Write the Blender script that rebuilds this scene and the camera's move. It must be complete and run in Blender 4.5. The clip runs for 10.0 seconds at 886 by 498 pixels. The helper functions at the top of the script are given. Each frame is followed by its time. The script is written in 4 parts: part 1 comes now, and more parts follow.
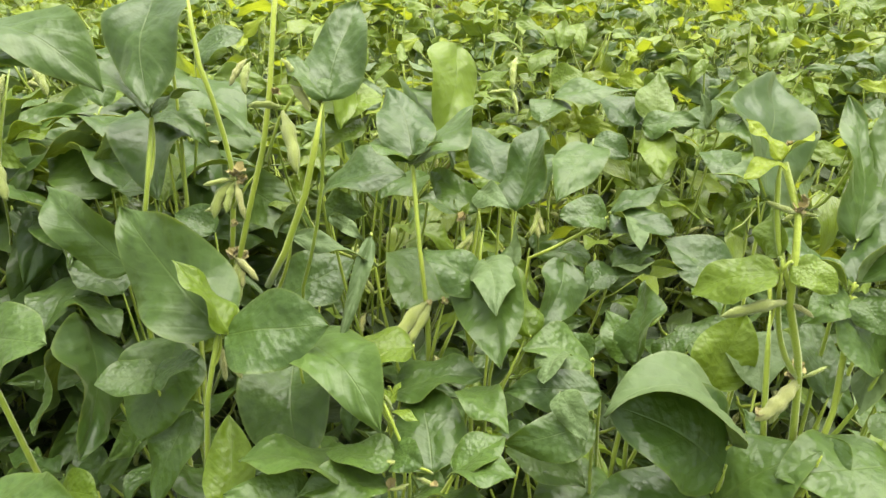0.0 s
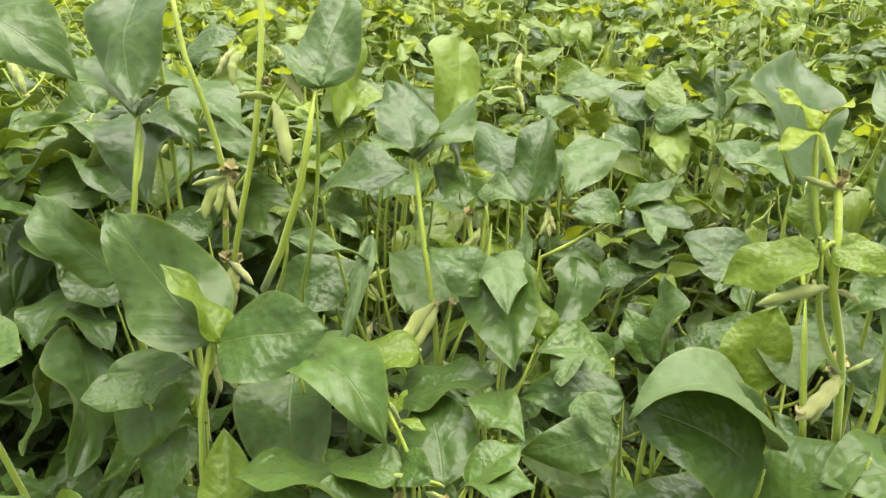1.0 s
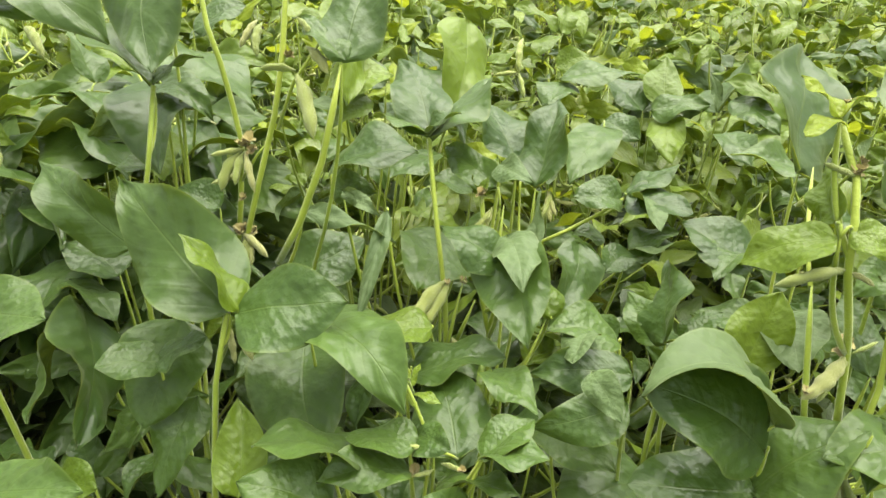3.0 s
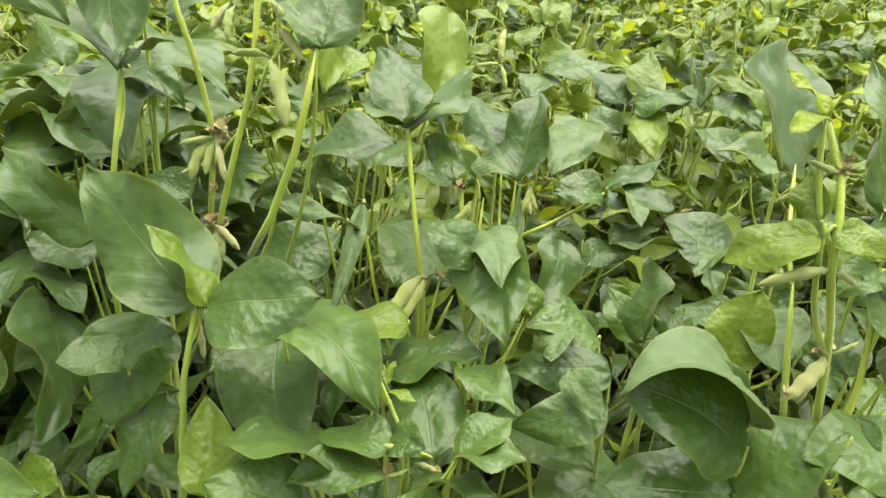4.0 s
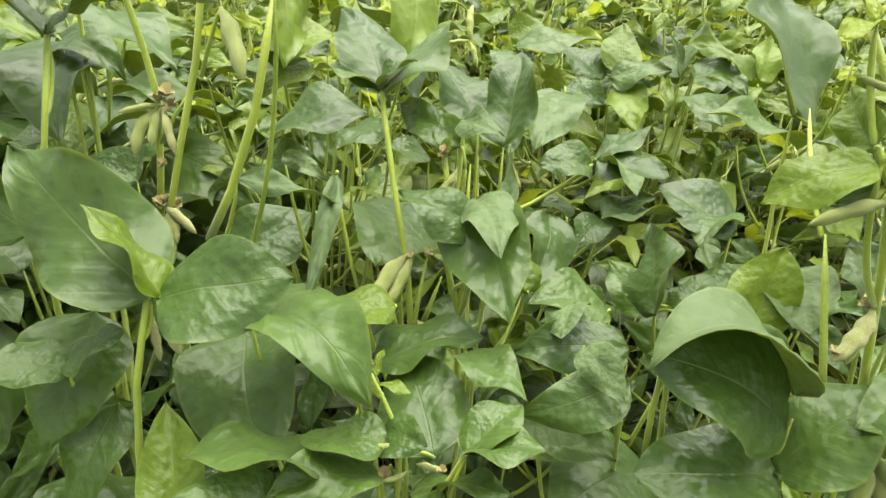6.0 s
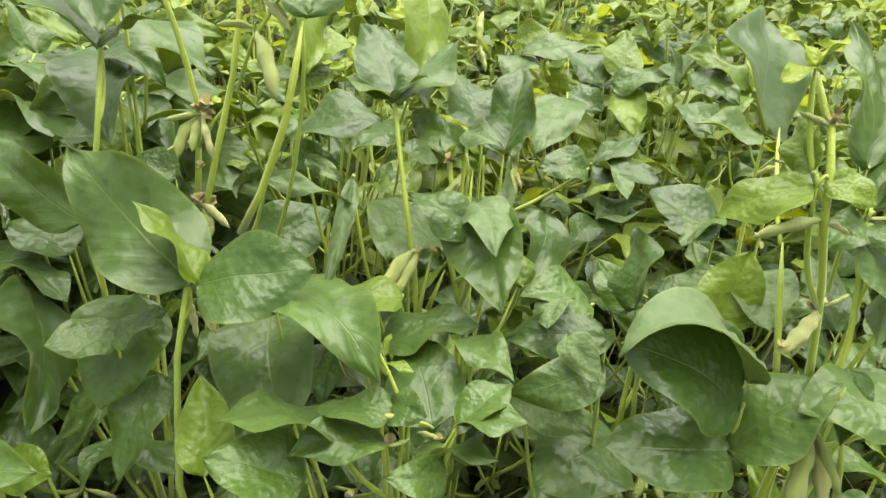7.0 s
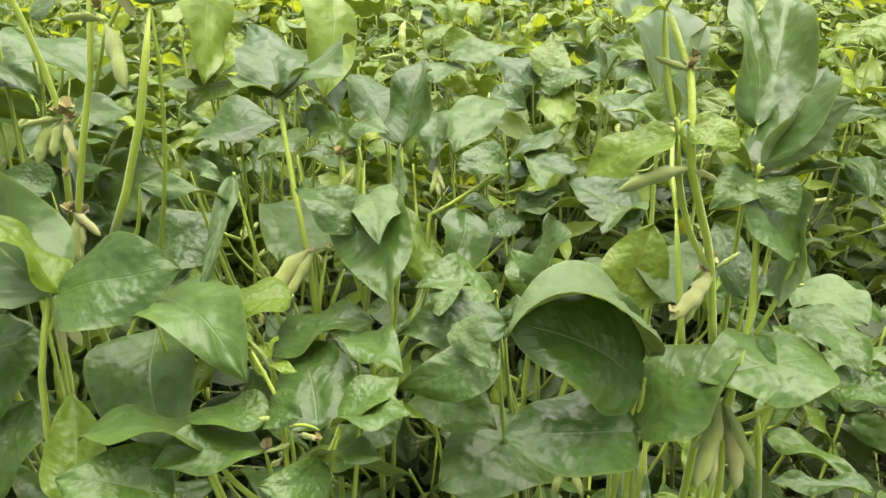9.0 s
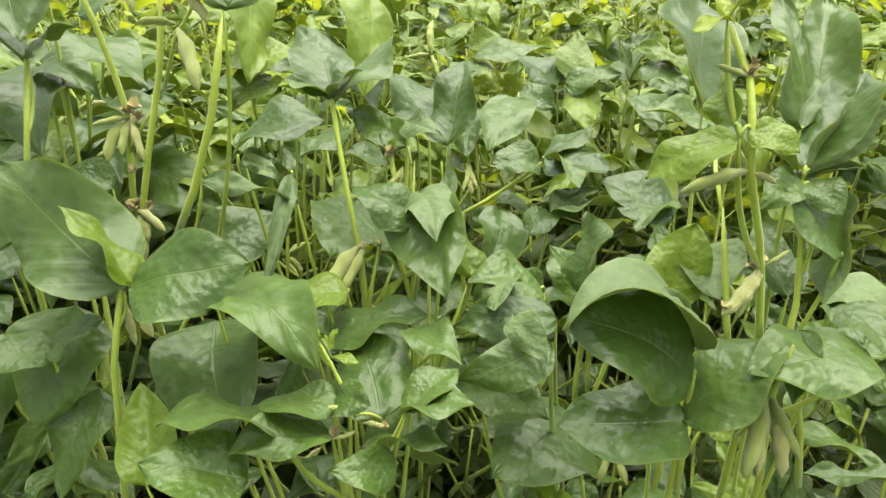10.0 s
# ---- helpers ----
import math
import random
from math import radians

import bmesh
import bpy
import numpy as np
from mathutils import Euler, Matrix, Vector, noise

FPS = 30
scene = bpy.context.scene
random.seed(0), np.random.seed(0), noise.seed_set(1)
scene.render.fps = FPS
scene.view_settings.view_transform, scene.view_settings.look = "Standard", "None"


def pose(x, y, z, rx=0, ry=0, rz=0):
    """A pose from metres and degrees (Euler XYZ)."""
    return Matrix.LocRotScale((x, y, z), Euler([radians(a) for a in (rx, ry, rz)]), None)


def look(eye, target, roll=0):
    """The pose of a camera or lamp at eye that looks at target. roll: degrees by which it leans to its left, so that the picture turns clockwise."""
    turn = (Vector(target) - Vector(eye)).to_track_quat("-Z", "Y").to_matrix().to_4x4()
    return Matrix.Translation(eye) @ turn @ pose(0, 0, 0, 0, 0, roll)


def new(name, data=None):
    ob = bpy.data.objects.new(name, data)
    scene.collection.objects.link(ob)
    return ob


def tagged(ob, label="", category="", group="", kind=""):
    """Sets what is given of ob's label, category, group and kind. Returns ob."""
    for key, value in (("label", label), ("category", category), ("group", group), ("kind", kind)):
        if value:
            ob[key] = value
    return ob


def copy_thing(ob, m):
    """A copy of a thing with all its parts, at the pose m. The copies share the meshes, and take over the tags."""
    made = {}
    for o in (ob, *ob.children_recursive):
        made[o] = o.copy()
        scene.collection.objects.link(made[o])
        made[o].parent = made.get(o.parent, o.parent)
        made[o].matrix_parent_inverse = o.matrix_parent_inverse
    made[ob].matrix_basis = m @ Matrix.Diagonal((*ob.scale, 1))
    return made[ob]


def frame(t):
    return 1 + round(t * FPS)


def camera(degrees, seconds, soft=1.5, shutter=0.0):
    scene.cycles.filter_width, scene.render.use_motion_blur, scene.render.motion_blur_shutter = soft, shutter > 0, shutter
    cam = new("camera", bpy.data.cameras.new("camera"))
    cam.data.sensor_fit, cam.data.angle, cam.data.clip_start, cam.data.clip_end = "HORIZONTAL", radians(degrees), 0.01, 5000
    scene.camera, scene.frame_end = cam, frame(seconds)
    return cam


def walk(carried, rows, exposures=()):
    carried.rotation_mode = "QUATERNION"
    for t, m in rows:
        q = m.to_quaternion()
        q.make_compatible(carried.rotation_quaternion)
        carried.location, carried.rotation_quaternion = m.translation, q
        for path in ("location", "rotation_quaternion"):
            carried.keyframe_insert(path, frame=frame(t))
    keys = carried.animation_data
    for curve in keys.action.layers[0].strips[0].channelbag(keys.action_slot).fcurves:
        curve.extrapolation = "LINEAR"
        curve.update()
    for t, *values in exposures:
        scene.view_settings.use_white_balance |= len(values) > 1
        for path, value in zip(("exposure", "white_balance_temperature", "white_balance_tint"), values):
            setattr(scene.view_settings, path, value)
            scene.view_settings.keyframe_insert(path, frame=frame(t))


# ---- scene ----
cam = camera(66.0, 10.0)
PATH = [
    (0, pose(0.027, -0.019, 1.218, 58.64, -0.05, 1.68)),
    (0.5, pose(0.032, 0.005, 1.197, 59.31, 0.76, 1.87)),
    (1, pose(0.029, 0.009, 1.185, 59.64, 1.69, 1.55)),
    (1.5, pose(0.027, -0.022, 1.198, 59.18, 1.99, 1.31)),
    (2, pose(0.013, -0.026, 1.201, 58.71, 1.29, 1.06)),
    (3.5, pose(-0.007, 0.008, 1.175, 58.50, -1.50, 0.35)),
    (4, pose(-0.002, 0.011, 1.176, 57.90, -2.01, -0.36)),
    (4.5, pose(0.008, 0.028, 1.165, 57.33, -1.58, -1.84)),
    (5, pose(0.019, 0.054, 1.139, 57.66, -0.37, -3.13)),
    (5.5, pose(0.005, 0.067, 1.116, 58.35, -0.35, -4.10)),
    (6, pose(-0.017, 0.056, 1.113, 58.75, -0.79, -4.41)),
    (7.5, pose(-0.013, -0.019, 1.171, 57.35, -2.06, -1.92)),
    (8, pose(0.047, -0.023, 1.158, 58.39, -1.33, -0.90)),
    (8.5, pose(0.074, -0.009, 1.129, 59.72, 0.02, -2.71)),
    (9, pose(0.067, 0.001, 1.110, 60.48, 1.32, -6.01)),
    (9.5, pose(0.042, -0.004, 1.111, 60.37, 1.66, -7.55)),
    (10, pose(0.021, -0.012, 1.122, 60.11, 1.04, -5.86))]
walk(cam, PATH)

# ---- light ----
world = bpy.data.worlds.new("sky")
scene.world = world
world.use_nodes = True
wn = world.node_tree
sky = wn.nodes.new("ShaderNodeTexSky")
sky.sky_type, sky.sun_disc = "NISHITA", False
sky.sun_elevation, sky.sun_rotation = radians(71), radians(30)
sky.dust_density, sky.air_density = 5.0, 1.0
veil = wn.nodes.new("ShaderNodeMix")
veil.data_type = "RGBA"
veil.inputs[0].default_value = 0.5
veil.inputs[7].default_value = (8.4, 8.5, 7.3, 1)
wn.links.new(sky.outputs[0], veil.inputs[6])
wn.links.new(veil.outputs[2], wn.nodes["Background"].inputs[0])
wn.nodes["Background"].inputs[1].default_value = 0.10
sun = new("sun", bpy.data.lights.new("sun", "SUN"))
sun.data.energy, sun.data.angle, sun.data.color = 3.4, radians(70), (1.0, 0.98, 0.87)
sun.matrix_world = look((1.2, 2.1, 7.0), (0, 0, 0))
scene.view_settings.exposure = 1.31


# ---- materials ----
def shader(name):
    m = bpy.data.materials.new(name)
    m.use_nodes = True
    t = m.node_tree
    return m, t, t.nodes["Principled BSDF"]


def node(t, kind, **values):
    n = t.nodes.new("ShaderNode" + kind)
    for k, v in values.items():
        n.inputs[k.replace("_", " ")].default_value = v
    return n


def math_node(t, op, a, b=None, c=None):
    n = t.nodes.new("ShaderNodeMath")
    n.operation = op
    for i, v in enumerate((a, b, c)):
        if v is None:
            continue
        if isinstance(v, (int, float)):
            n.inputs[i].default_value = v
        else:
            t.links.new(v, n.inputs[i])
    return n.outputs[0]


def mix_colour(t, fac, a, b, blend="MIX"):
    n = t.nodes.new("ShaderNodeMix")
    n.data_type, n.blend_type = "RGBA", blend
    for i, v in ((0, fac), (6, a), (7, b)):
        if isinstance(v, (int, float, tuple)):
            n.inputs[i].default_value = v
        else:
            t.links.new(v, n.inputs[i])
    return n.outputs[2]


def ramp(t, fac, stops):
    n = t.nodes.new("ShaderNodeValToRGB")
    e = n.color_ramp.elements
    while len(e) < len(stops):
        e.new(0.5)
    for el, (p, c) in zip(e, stops):
        el.position, el.color = p, (*c, 1)
    t.links.new(fac, n.inputs[0])
    return n.outputs[0]


def leaf_material(name, dark, light, vein, gloss, through_light, glow, island=False, down=0.14):
    """A soybean leaflet: quilted between the veins, mottled, glossy above, lets light through."""
    m, t, p = shader(name)
    uv = t.nodes.new("ShaderNodeUVMap")
    sep = t.nodes.new("ShaderNodeSeparateXYZ")
    t.links.new(uv.outputs[0], sep.inputs[0])
    along, across = sep.outputs[0], math_node(t, "ABSOLUTE", sep.outputs[1])
    if island:
        rnd = t.nodes.new("ShaderNodeNewGeometry").outputs["Random Per Island"]
    else:
        rnd = t.nodes.new("ShaderNodeObjectInfo").outputs["Random"]
    # every leaflet takes its own stretch of the patterns
    comb = t.nodes.new("ShaderNodeVectorMath")
    comb.operation = "ADD"
    off = t.nodes.new("ShaderNodeCombineXYZ")
    t.links.new(math_node(t, "MULTIPLY", rnd, 61.0), off.inputs[2])
    t.links.new(off.outputs[0], comb.inputs[1])
    rot = t.nodes.new("ShaderNodeMapping")
    rot.inputs["Rotation"].default_value = (0.7, 0.5, 0.9)
    t.links.new(uv.outputs[0] if island else t.nodes.new("ShaderNodeTexCoord").outputs["Object"], rot.inputs[0])
    t.links.new(rot.outputs[0], comb.inputs[0])
    # side veins slant from the midrib towards the tip
    slant = math_node(t, "SUBTRACT", math_node(t, "MULTIPLY", along, 7.0), math_node(t, "MULTIPLY", across, 1.9))
    saw = math_node(t, "ABSOLUTE", math_node(t, "SUBTRACT", math_node(t, "FRACT", slant), 0.5))
    side = math_node(t, "MULTIPLY", math_node(t, "SMOOTH_MAX", math_node(t, "SUBTRACT", saw, 0.36), 0.0, 0.08), 5.0)
    mid = math_node(t, "SUBTRACT", 1.0, math_node(t, "MINIMUM", math_node(t, "MULTIPLY", across, 28.0), 1.0))
    veins = math_node(t, "MINIMUM", math_node(t, "ADD", math_node(t, "MULTIPLY", side, 0.45), mid), 1.0)
    quilt = node(t, "TexVoronoi", Scale=14.0)
    quilt.feature = "SMOOTH_F1"
    t.links.new(comb.outputs[0], quilt.inputs["Vector"])
    ripple = node(t, "TexNoise", Scale=7.0, Detail=3.0, Roughness=0.55)
    t.links.new(comb.outputs[0], ripple.inputs["Vector"])
    blotch = node(t, "TexNoise", Scale=2.6, Detail=4.0, Roughness=0.6)
    t.links.new(comb.outputs[0], blotch.inputs["Vector"])
    base = mix_colour(t, rnd, (*dark, 1), (*light, 1))
    base = mix_colour(t, ramp(t, blotch.outputs[0], [(0.38, (0, 0, 0)), (0.66, (0.3, 0.3, 0.3))]), base, (*light, 1))
    base = mix_colour(t, ramp(t, ripple.outputs[0], [(0.36, (0.24,) * 3), (0.60, (0, 0, 0))]), base, tuple(c * 0.6 for c in dark) + (1,))
    net = ramp(t, quilt.outputs["Distance"], [(0.10, (0.26,) * 3), (0.42, (0, 0, 0))])
    base = mix_colour(t, net, base, tuple(c * 0.62 for c in dark) + (1,))
    # pale margin painted on as the light that leaf edges catch
    rim_glint = math_node(t, "MULTIPLY", math_node(t, "GREATER_THAN", across, 0.955), 0.45)
    base = mix_colour(t, math_node(t, "MAXIMUM", math_node(t, "MULTIPLY", veins, 0.34), rim_glint), base, (*vein, 1))
    t.links.new(base, p.inputs["Base Color"])
    rough = math_node(t, "ADD", math_node(t, "MULTIPLY", blotch.outputs[0], 0.25), gloss - 0.12)
    t.links.new(rough, p.inputs["Roughness"])
    p.inputs["Specular IOR Level"].default_value = 0.54
    # the fine down of the leaf pales it where it turns away
    p.inputs["Sheen Weight"].default_value = down
    p.inputs["Sheen Roughness"].default_value = 0.45
    p.inputs["Sheen Tint"].default_value = (0.92, 1.0, 0.66, 1)
    height = math_node(t, "ADD", math_node(t, "MULTIPLY", quilt.outputs["Distance"], -0.9), ripple.outputs[0])
    height = math_node(t, "SUBTRACT", height, math_node(t, "MULTIPLY", veins, 0.25))
    bump = node(t, "Bump", Strength=0.22, Distance=0.009)
    t.links.new(height, bump.inputs["Height"])
    t.links.new(bump.outputs[0], p.inputs["Normal"])
    tr = t.nodes.new("ShaderNodeBsdfTranslucent")
    t.links.new(mix_colour(t, 0.6, base, (*glow, 1)), tr.inputs[0])
    t.links.new(bump.outputs[0], tr.inputs["Normal"])
    mx = t.nodes.new("ShaderNodeMixShader")
    mx.inputs[0].default_value = through_light
    t.links.new(p.outputs[0], mx.inputs[1])
    t.links.new(tr.outputs[0], mx.inputs[2])
    t.links.new(mx.outputs[0], t.nodes["Material Output"].inputs[0])
    return m


def skin_material(name, a, b, scale, rough, sheen=0.2, bump_depth=0.001):
    m, t, p = shader(name)
    tex = t.nodes.new("ShaderNodeTexCoord")
    n1 = node(t, "TexNoise", Scale=scale, Detail=4.0)
    n2 = node(t, "TexNoise", Scale=scale * 14, Detail=2.0)
    for n in (n1, n2):
        t.links.new(tex.outputs["Object"], n.inputs["Vector"])
    rnd = t.nodes.new("ShaderNodeObjectInfo").outputs["Random"]
    f = math_node(t, "ADD", math_node(t, "MULTIPLY", n1.outputs[0], 1.2), math_node(t, "MULTIPLY", rnd, 0.5))
    f = math_node(t, "SUBTRACT", f, 0.35)
    t.links.new(mix_colour(t, f, (*a, 1), (*b, 1)), p.inputs["Base Color"])
    p.inputs["Roughness"].default_value = rough
    p.inputs["Sheen Weight"].default_value = sheen
    bump = node(t, "Bump", Strength=0.8, Distance=bump_depth)
    t.links.new(math_node(t, "ADD", n2.outputs[0], n1.outputs[0]), bump.inputs["Height"])
    t.links.new(bump.outputs[0], p.inputs["Normal"])
    return m


LEAF_TOP = leaf_material("leaf_top", (0.037, 0.084, 0.013), (0.094, 0.168, 0.026), (0.15, 0.21, 0.04), 0.37, 0.36, (0.54, 0.61, 0.02))
LEAF_UNDER = leaf_material("leaf_underside", (0.098, 0.160, 0.050), (0.155, 0.225, 0.080), (0.23, 0.29, 0.12), 0.60, 0.32, (0.54, 0.61, 0.03))
LEAF_FRESH = leaf_material("leaf_young", (0.100, 0.170, 0.008), (0.180, 0.268, 0.014), (0.23, 0.32, 0.05), 0.40, 0.40, (0.64, 0.72, 0.02))
LEAF_SHOOT = leaf_material("leaf_shoot", (0.24, 0.33, 0.010), (0.36, 0.44, 0.018), (0.36, 0.44, 0.05), 0.42, 0.50, (0.78, 0.82, 0.02))
# base colour lightened to stand in for sky sheen on far leaves
LEAF_FAR = leaf_material("leaf_far", (0.064, 0.120, 0.009), (0.245, 0.330, 0.030), (0.26, 0.34, 0.05), 0.30, 0.42, (0.62, 0.68, 0.03), island=True)
# old lower leaves, colour darkened to paint in the shade under the canopy
LEAF_OLD_SHADED = leaf_material("leaf_old", (0.022, 0.048, 0.008), (0.060, 0.100, 0.016), (0.10, 0.14, 0.03), 0.45, 0.20, (0.40, 0.45, 0.02), island=True)
STEM = skin_material("stem_green", (0.21, 0.29, 0.018), (0.38, 0.45, 0.042), 30, 0.5, 0.3)
# older brown-green stalks, darkened further for the shade in the canopy gaps
STEM_OLD_SHADED = skin_material("stem_old", (0.11, 0.15, 0.022), (0.20, 0.23, 0.045), 30, 0.6, 0.05)
POD = skin_material("pod_downy", (0.26, 0.33, 0.05), (0.39, 0.43, 0.10), 40, 0.6, 0.25)
POD_DRY = skin_material("pod_ripening", (0.35, 0.38, 0.095), (0.49, 0.48, 0.17), 40, 0.65, 0.25)
BUD = skin_material("dry_flower", (0.24, 0.18, 0.05), (0.42, 0.37, 0.14), 90, 0.8)
SOIL = skin_material("soil", (0.016, 0.012, 0.008), (0.036, 0.027, 0.018), 6, 0.95, 0.0, 0.02)


# ---- shapes ----
def leaf_grid(fold, droop, wave, seed, ratio, nu=18, nv=10):
    """A leaflet of length 1 from the origin to (0, 1, 0): points, faces and their (along, across)."""
    rng = random.Random(seed)
    ph, fr = rng.uniform(0, 6.28), rng.uniform(5, 9)
    ph2, lean = rng.uniform(0, 6.28), rng.uniform(-0.06, 0.06)
    twist, curl = rng.uniform(-0.35, 0.35), rng.uniform(0.2, 1.1)
    skew = rng.uniform(-0.12, 0.12)
    # broad leaflets end bluntly, narrow ones in a point
    taper = 0.86 if ratio > 0.7 else 1.02
    widest = 0.52 / (0.52 + taper)
    blunt = 0.98 / (widest ** 0.52 * (1 - widest) ** taper)
    y = z = 0.0
    line = [(0.0, 0.0)]
    for i in range(nu):
        a = -radians(droop) * ((i + 0.5) / nu) ** 1.2
        y, z = y + math.cos(a) / nu, z + math.sin(a) / nu
        line.append((y, z))
    ang, size = math.atan2(z, y), math.hypot(y, z)
    pts, uvs = [], []
    for i, (py, pz) in enumerate(line):
        u = i / nu
        c, s = math.cos(-ang), math.sin(-ang)
        cy, cz = (py * c - pz * s) / size, (py * s + pz * c) / size
        loc = -radians(droop) * u ** 1.2 - ang
        half = ratio * 0.5 * max(0.012, blunt * (u ** 0.52) * ((1 - u) ** taper))
        for j in range(nv + 1):
            v = 2 * j / nv - 1
            f = radians(fold) * (1 - curl * abs(v)) + twist * (u - 0.4) * (1 if v > 0 else -1)
            w = half * (1 + skew * (1 if v > 0 else -1))
            x = w * v * math.cos(f) + lean * math.sin(u * 3.1)
            up = w * abs(v) * math.sin(f)
            up += wave * 0.085 * math.sin(u * fr + ph + (2.1 if v > 0 else 0)) * abs(v) ** 1.7 * math.sin(3.0 * u + 0.1)
            up += wave * 0.010 * math.cos((u * 7 - abs(v) * 1.9) * 6.283) * math.sin(abs(v) * 2.9) * math.sin(3.1 * u)
            up += wave * 0.012 * math.sin(u * 11 + ph2) * math.sin(abs(v) * 5.5 + ph)
            pts.append((x, cy - up * math.sin(loc), cz + up * math.cos(loc)))
            uvs.append((u, v))
    faces = []
    for i in range(nu):
        for j in range(nv):
            a, b, c, d = i * (nv + 1) + j, i * (nv + 1) + j + 1, (i + 1) * (nv + 1) + j + 1, (i + 1) * (nv + 1) + j
            faces += [(a, b, c), (a, c, d)] if j >= nv / 2 else [(a, b, d), (b, c, d)]
    return pts, faces, uvs


LEAVES = {}


def leaf_mesh(fold=12, droop=35, wave=1.0, seed=1, ratio=0.66, top=None):
    """The leaflet as a thin shell: a green upper face and a paler underside."""
    top = top or LEAF_TOP
    key = (fold, droop, wave, seed, ratio, top.name)
    if key in LEAVES:
        return LEAVES[key]
    pts, faces, uvs = leaf_grid(*key[:5])
    n, k = len(pts), len(faces)
    thick = 0.004
    me = bpy.data.meshes.new("leaflet")
    me.from_pydata(pts + [(x, y, z - thick) for x, y, z in pts], [], faces + [tuple(n + i for i in reversed(f)) for f in faces])
    me.materials.append(top)
    me.materials.append(LEAF_UNDER)
    layer = me.uv_layers.new(name="UVMap")
    for poly in me.polygons:
        poly.use_smooth = True
        poly.material_index = int(poly.index >= k)
        for li in poly.loop_indices:
            layer.data[li].uv = uvs[me.loops[li].vertex_index % n]
    LEAVES[key] = me
    return me


UP = (0, 0, 1)


def leaf_matrix(base, tip, roll=0.0, face=(0, -0.42, 0.91)):
    """Lays a leaflet from base to tip, its upper side towards face, turned by roll degrees about its length."""
    b, t = Vector(base), Vector(tip)
    y = (t - b).normalized()
    ref = Vector(face)
    zz = (ref - y * ref.dot(y)).normalized()
    x = y.cross(zz)
    m = Matrix((x, y, zz)).transposed().to_4x4()
    s = (t - b).length
    return Matrix.Translation(b) @ m @ Matrix.Rotation(radians(roll), 4, "Y") @ Matrix.Scale(s, 4)


def tube(points, radii, sides=6):
    """Points and faces of a round, tapered tube along the points."""
    vs, fs = [], []
    pts = [Vector(p) for p in points]
    for i, p in enumerate(pts):
        d = (pts[min(i + 1, len(pts) - 1)] - pts[max(i - 1, 0)]).normalized()
        side = d.cross(Vector((0.31, 0.95, 0.05))).normalized()
        other = d.cross(side)
        for k in range(sides):
            a = 2 * math.pi * k / sides
            vs.append(tuple(p + (side * math.cos(a) + other * math.sin(a)) * radii[i]))
    for i in range(len(pts) - 1):
        for k in range(sides):
            k2 = (k + 1) % sides
            fs.append((i * sides + k, i * sides + k2, (i + 1) * sides + k2, (i + 1) * sides + k))
    fs.append(tuple(range(sides - 1, -1, -1)))
    fs.append(tuple((len(pts) - 1) * sides + k for k in range(sides)))
    return vs, fs


def mesh_of(name, vs, fs, material):
    me = bpy.data.meshes.new(name)
    me.from_pydata(vs, [], fs)
    me.materials.append(material)
    for poly in me.polygons:
        poly.use_smooth = True
    return me


def part(name, me, parent, m=None, label=""):
    ob = new(name, me)
    ob.parent = parent
    if m is not None:
        ob.matrix_local = m
    if label:
        ob["label"] = label
    return ob


def bend(a, b, sag, n=7):
    """Points of a gentle arc from a to b that bulges by sag."""
    a, b, sag = Vector(a), Vector(b), Vector(sag)
    return [a.lerp(b, i / n) + sag * (4 * (i / n) * (1 - i / n)) for i in range(n + 1)]


def pod_mesh(material, seed):
    """A downy pod of length 1 along +Y: short stalk, papery calyx, bean swellings and a beak."""
    rng = random.Random(seed)
    beans, curve = rng.choice((2, 3, 3)), rng.uniform(0.04, 0.13)
    vs, fs, sides, n = [], [], 8, 20
    for i in range(n + 1):
        u = i / n
        if u < 0.10:
            r = 0.026
        elif u < 0.16:
            r = 0.055
        else:
            w = (u - 0.16) / 0.84
            r = 0.130 * max(0.0, math.sin(math.pi * (0.06 + 0.94 * w) ** 0.85)) ** 0.45 * (1 + 0.13 * math.cos(2 * math.pi * (w * beans - 0.5)))
            if w > 0.9:
                r = 0.130 * 0.42 * (1 - (w - 0.9) / 0.1) + 0.012
        z = -curve * (2 * u - 1) ** 2 + curve
        for k in range(sides):
            a = 2 * math.pi * k / sides
            flat = 0.66 if u > 0.16 else 1.0
            vs.append((r * flat * math.cos(a), u, z + r * math.sin(a)))
    for i in range(n):
        for k in range(sides):
            k2 = (k + 1) % sides
            fs.append((i * sides + k, i * sides + k2, (i + 1) * sides + k2, (i + 1) * sides + k))
    fs.append(tuple(range(sides - 1, -1, -1)))
    fs.append(tuple(n * sides + k for k in range(sides)))
    return mesh_of("pod", vs, fs, material)


PODS = [pod_mesh(POD, s) for s in range(4)] + [pod_mesh(POD_DRY, s) for s in range(4, 6)]


